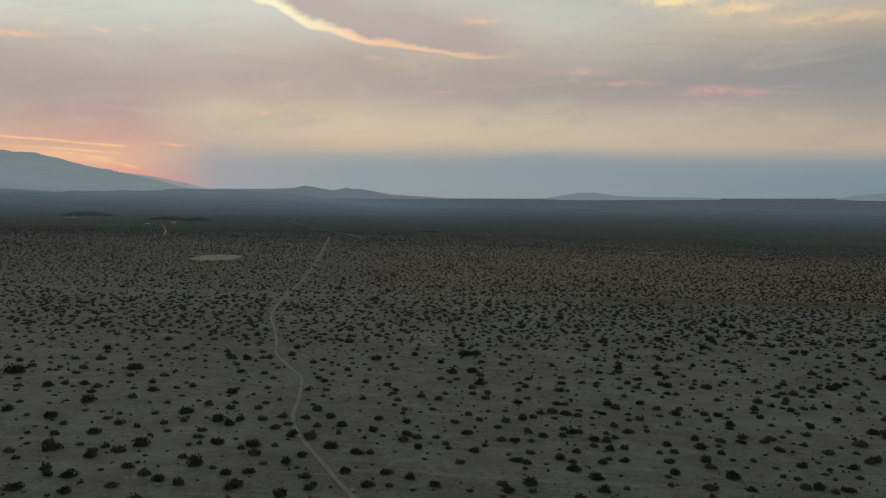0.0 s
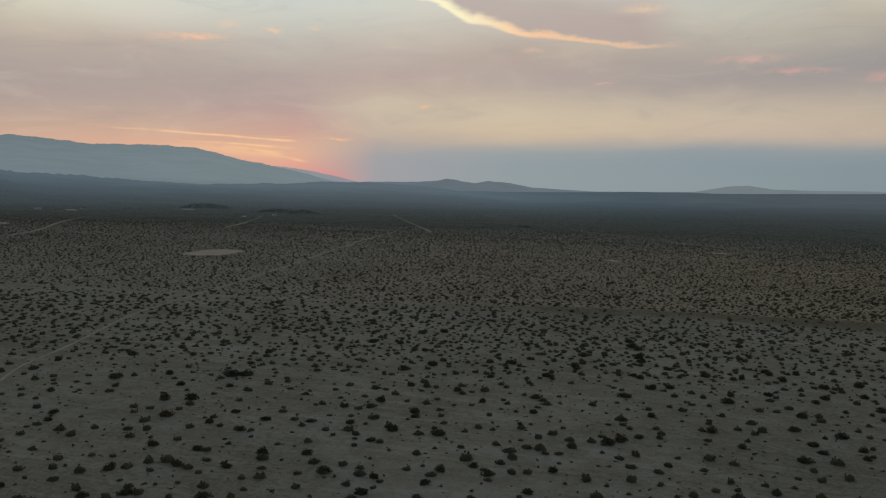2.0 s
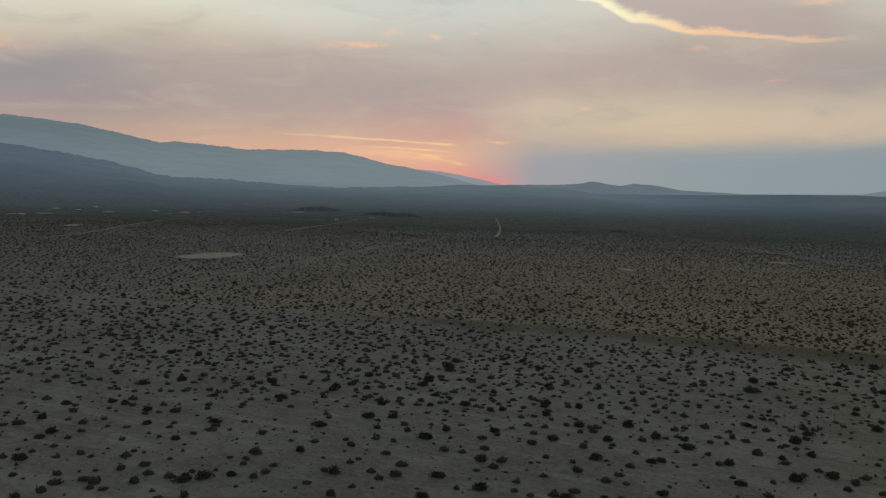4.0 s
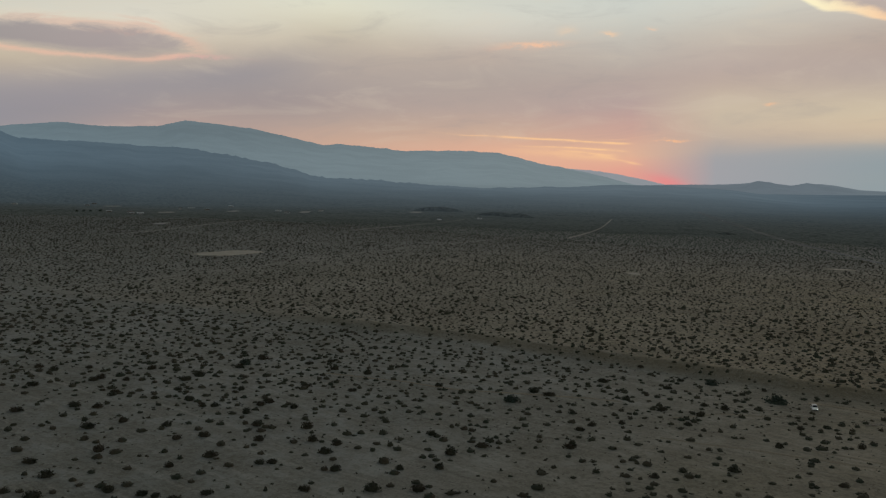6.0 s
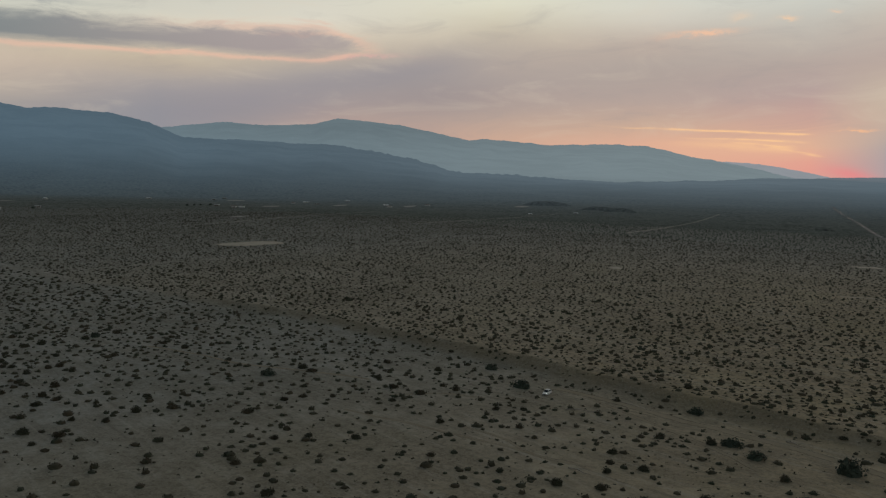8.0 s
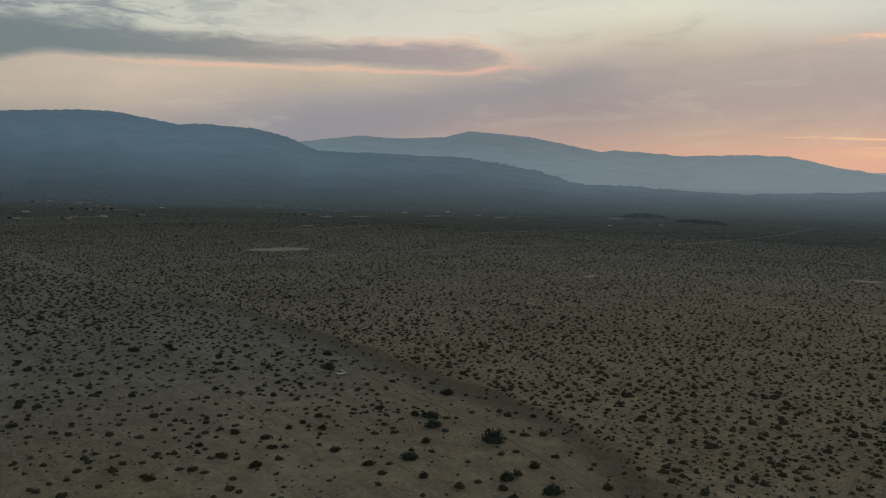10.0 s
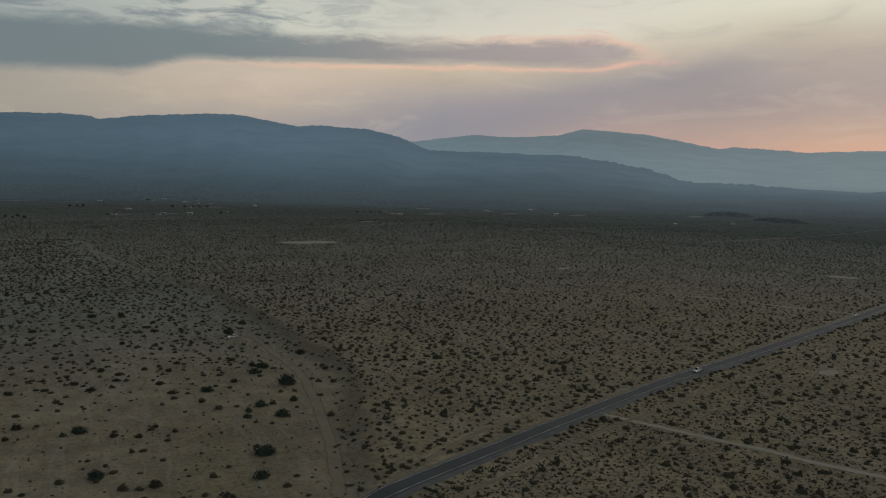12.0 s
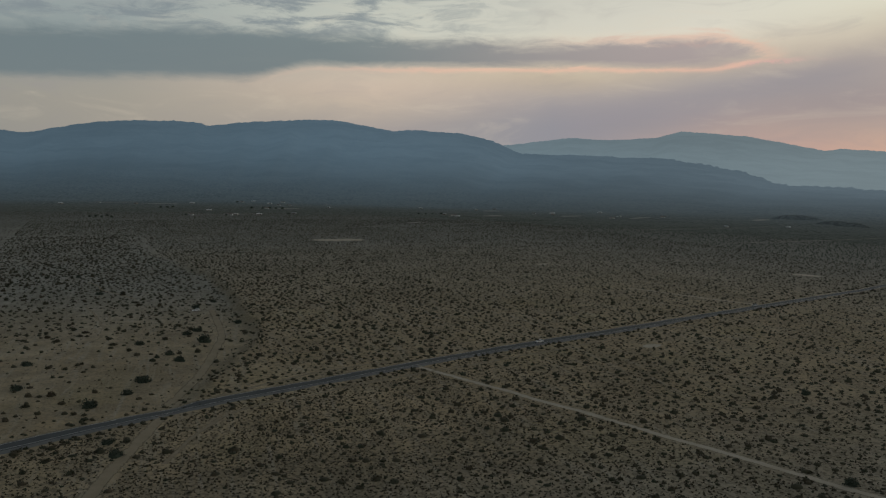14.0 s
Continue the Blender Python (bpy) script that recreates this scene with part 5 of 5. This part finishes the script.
def house(x, y, length, deep, turn, kind, flat=False):
    root = new("house")
    length, deep, h = length * 0.6, deep * 0.6, 1.3
    part("wall", box(-length / 2, length / 2, -deep / 2, deep / 2, -0.6, h), WALLS[kind], root)
    peak = 0.2 if flat else 0.6
    o = 0.3
    bm = bmesh.new()
    v = [bm.verts.new(p) for p in ((-length / 2 - o, -deep / 2 - o, h), (length / 2 + o, -deep / 2 - o, h), (length / 2 + o, deep / 2 + o, h), (-length / 2 - o, deep / 2 + o, h), (-length / 2 - o, 0, h + peak), (length / 2 + o, 0, h + peak))]
    for f in ((0, 1, 5, 4), (2, 3, 4, 5), (1, 2, 5), (3, 0, 4), (0, 3, 2, 1)):
        bm.faces.new([v[i] for i in f])
    part("roof", bm, ROOFS[kind if not flat else 0], root, "pale flat roof" if flat else "low gabled roof")
    part("door", box(-0.25, 0.25, -deep / 2 - 0.05, -deep / 2 + 0.02, 0.0, 1.0), DOOR, root)
    for s in (-0.32, 0.32):
        part("window", box(length * s - 0.35, length * s + 0.35, -deep / 2 - 0.04, -deep / 2 + 0.02, 0.45, 1.0), PANE, root, "dark window pane")
    root.matrix_world = Matrix.Translation(at_land(x, y, 0.1)) @ Matrix.Rotation(radians(turn), 4, "Z")
    return tagged(root, "small pale-roofed desert house among shrubs" if flat or kind == 0 else "small low desert house among shrubs", "house", "desert settlement")


HOUSES = [(-1304, 286, 12, 6, 60, 2), (-1231, 301, 13, 6, 55, 0), (-1233, 320, 12, 6, 70, 2), (-1236, 352, 11, 6, 50, 0), (-1540, 470, 12, 6, 60, 2), (-1560, 500, 12, 6, 65, 2), (-1620, 535, 13, 6, 55, 0), (-902, 438, 10, 6, 60, 2),
          (-953, 465, 10, 6, 50, 0), (-811, 463, 11, 6, 55, 2), (-419, 308, 8, 5, 60, 2), (-414, 345, 8, 5, 62, 2), (-444, 416, 7, 5, 55, 0), (-1340, 780, 12, 6, 40, 2), (-1031, 696, 11, 6, 45, 0), (-1300, 900, 12, 6, 40, 2), (-1096, 853, 12, 6, 45, 0),
          (-1220, 930, 12, 6, 50, 0), (-1154, 930, 12, 6, 40, 2), (-1024, 883, 11, 6, 40, 0), (-1028, 906, 11, 6, 35, 2), (-471, 600, 7, 5, 40, 1), (-442, 600, 8, 5, 42, 2), (-646, 928, 10, 6, 30, 0), (-507, 867, 10, 6, 30, 2), (-490, 925, 10, 6, 28, 2),
          (-918, 505, 11, 6, 55, 2), (-424, 352, 7, 5, 60, 0), (-415, 374, 8, 5, 60, 0), (-1143, 913, 11, 6, 45, 0), (-427, 589, 6, 5, 40, 0), (-454, 821, 9, 5, 30, 2), (-264, 836, 6, 4, 20, 0), (-263, 920, 7, 5, 20, 2)]
for n, (x, y, length, deep, turn, kind) in enumerate(HOUSES):
    house(x, y, length, deep, turn, kind, n % 3 == 0)
MORE = np.random.RandomState(77)
for n in range(34):
    a, r = radians(MORE.uniform(46, 88)), 720 + 900 * MORE.uniform() ** 0.8
    house(OX - math.sin(a) * r, OY + math.cos(a) * r, MORE.uniform(6, 12), MORE.uniform(4, 6), MORE.uniform(30, 70), MORE.randint(3), MORE.uniform() < 0.4)

# pale yards and lots between them
YARD = plain("dusty_yard", (0.30, 0.285, 0.25), 0.95)
for n, (cx, cy, rx, ry, turn) in enumerate([(-465, 661, 7, 26, 40), (-876, 250, 10, 34, 12), (-1168, 333, 14, 30, 20), (-798, 308, 9, 26, 15), (-674, 762, 9, 28, 40), (-511, 796, 6, 34, 38), (-474, 876, 6, 36, 35), (-430, 360, 4, 22, 20), (-415, 318, 3, 14, 20), (-273, 488, 4, 14, 30), (-590, 440, 8, 22, 30), (-408, 1017, 8, 24, 28)]):
    bare_patch("bare_yard", cx, cy, rx, ry, turn, 0.45, "pale bare yard in the desert settlement", YARD)


# ---- trees of the settlement ----
BARK = plain("bark", (0.09, 0.07, 0.055), 0.9)
TREE_CROWNS = []
for i in range(4):
    r = np.random.RandomState(300 + i)
    TREE_CROWNS.append(raw_mesh("crown", *merged([leaf_cloud(r, 1.0, 1.1, 170, 0.16, 5), dome(r, 0.6, 0.8, 7, 3, 0.3)]), LEAF_GREEN))


def tree(x, y, tall):
    root = new("tree")
    bm = bmesh.new()
    bmesh.ops.create_cone(bm, cap_ends=True, segments=7, radius1=0.10, radius2=0.05, depth=0.5, matrix=Matrix.Translation((0, 0, 0.22)))
    for a in (0.4, 2.5, 4.4):
        bmesh.ops.create_cone(bm, cap_ends=True, segments=5, radius1=0.04, radius2=0.015, depth=0.5, matrix=Matrix.Translation((math.cos(a) * 0.14, math.sin(a) * 0.14, 0.6)) @ Matrix.Rotation(a, 4, "Z") @ Matrix.Rotation(0.55, 4, "Y"))
    part("trunk", bm, BARK, root)
    crown = new("crown", TREE_CROWNS[random.randrange(4)])
    crown.parent = root
    crown.location, crown.scale = (0, 0, 0.12), (0.85, 0.85, 0.62)
    root.matrix_world = Matrix.Translation(at_land(x, y, -0.05)) @ Matrix.Rotation(random.uniform(0, 6.28), 4, "Z") @ Matrix.Scale(tall * 0.55, 4)
    return tagged(root, "dark bushy tree beside desert houses", "tree", "settlement trees")


for x, y, tall in [(-394, 216, 4.5), (-403, 221, 4), (-411, 231, 4.5), (-381, 234, 5), (-388, 226, 3.5), (-633, 296, 5), (-632, 304, 5.5), (-651, 312, 5), (-420, 303, 4), (-414, 341, 3.5), (-604, 400, 6), (-606, 422, 5.5), (-586, 426, 5), (-587, 434, 6),
                   (-431, 407, 4), (-474, 569, 4.5), (-484, 590, 4), (-487, 603, 5), (-640, 310, 4.5), (-596, 412, 4.5), (-480, 580, 4), (-900, 430, 6), (-1026, 890, 6)]:
    tree(x, y, tall)


# ---- two low dark hillocks on the plain ----
def hillock(x, y, rx, ry, high, turn):
    r = np.random.RandomState(int(x * -7) % 1000)
    v, f = dome(r, 1.0, 1.0, 22, 7, 0.06)
    c, s = math.cos(radians(turn)), math.sin(radians(turn))
    px, py = x + c * v[:, 0] * rx - s * v[:, 1] * ry, y + s * v[:, 0] * rx + c * v[:, 1] * ry
    ob = new("hillock", raw_mesh("hillock", np.c_[px, py, land(px, py) + (np.maximum(v[:, 2], 0) ** 1.6 - 0.05) * high], f, HAZY_ROCK))
    return tagged(ob, "low dark rocky hillock on the plain", "hill", "hillocks")


# dark hillock rock, with bluish haze painted over it as emission
HAZY_ROCK = hazy_material("hazy_dark_rock", (0.12, 0.128, 0.115), (0.06, 0.065, 0.06), 700.0, 2450.0, (0.055, 0.083, 0.110), (0.075, 0.10, 0.125), (0.055, 0.072, 0.085))
hillock(-417, 1086, 34, 14, 6.5, 25)
hillock(-300, 1030, 24, 12, 4.5, 25)
hillock(-262, 1012, 20, 10, 5.0, 20)
hillock(10, 885, 9, 6, 2.2, 5)


# ---- litter and dead wood on the sand ----
BOARD = plain("weathered_board", (0.42, 0.41, 0.38), 0.8)
DEADWOOD = plain("dead_wood", (0.34, 0.30, 0.25), 0.9)


def board_heap(x, y, spread, count, seed, label):
    r = np.random.RandomState(seed)
    root = new("broken_boards")
    for _ in range(count):
        l, w = r.uniform(0.3, 1.0) * spread, r.uniform(0.10, 0.25)
        ob = part("board", box(-l / 2, l / 2, -w / 2, w / 2, 0, 0.03), BOARD, root)
        ob.location = (r.uniform(-1, 1) * spread, r.uniform(-1, 1) * spread * 0.5, r.uniform(0.02, 0.14))
        ob.rotation_euler = (r.uniform(-0.3, 0.3), r.uniform(-0.25, 0.25), r.uniform(0, 3.14))
    root.location = at_land(x, y)
    return tagged(root, label, "debris", "litter on the sand")


board_heap(-31, 89.8, 0.9, 4, 1, "pale broken boards dumped among shrubs")
board_heap(-28.5, 88, 0.8, 4, 2, "pale broken boards dumped among shrubs")
board_heap(-9, 87.2, 0.9, 5, 3, "pale broken boards dumped among shrubs")
board_heap(-4, 88.2, 0.9, 6, 4, "pale broken boards dumped among shrubs")
board_heap(-13, 91.5, 0.6, 3, 5, "few pale board scraps on sand")
board_heap(-71.9, 237.7, 1.1, 9, 6, "pale heap of dumped boards on the flat")


def dead_branch(x, y, length, turn):
    cu = bpy.data.curves.new("dead_branch", "CURVE")
    cu.dimensions, cu.bevel_depth, cu.bevel_resolution = "3D", 0.11, 1
    for pts in (((0, 0, 0.1, 1.0), (0.35, 0.05, 0.22, 0.8), (0.7, -0.02, 0.2, 0.6), (1.0, 0.06, 0.12, 0.2)), ((0.3, 0.04, 0.2, 0.6), (0.5, 0.22, 0.3, 0.2)), ((0.6, 0, 0.2, 0.5), (0.85, -0.16, 0.2, 0.15))):
        sp = cu.splines.new("POLY")
        sp.points.add(len(pts) - 1)
        for q, (px, py, pz, pr) in zip(sp.points, pts):
            q.co, q.radius = (px * length, py * length, pz, 1), pr
    cu.materials.append(DEADWOOD)
    tmp = new("dead_branch", cu)
    me = bpy.data.meshes.new_from_object(tmp.evaluated_get(bpy.context.evaluated_depsgraph_get()))
    bpy.data.objects.remove(tmp)
    ob = new("dead_branch", me)
    ob.matrix_world = Matrix.Translation(at_land(x, y)) @ Matrix.Rotation(radians(turn), 4, "Z")
    return tagged(ob, "pale fallen dead branch on the sand", "branch", "dead wood")


dead_branch(174.9, 238.4, 5.5, 20)
dead_branch(191, 214.8, 4.0, -12)
dead_branch(207, 249.5, 3.5, -25)

# sandy rills where water ran
for pts in ([(166, 221), (170, 218), (176, 219.5), (183, 215.6), (190, 217.6), (197, 215.3), (204, 216.4), (212, 213)], [(146, 222), (150, 225), (153, 231), (160, 234), (166, 240), (174, 241.5), (180, 246.5), (188, 247)]):
    tagged(strip("sand_rill", resample(pts, 1.0), -0.3, 0.3, 0.03, SANDY, 0.5), "pale sandy rill left by running water", "sand rill", kind="structure")
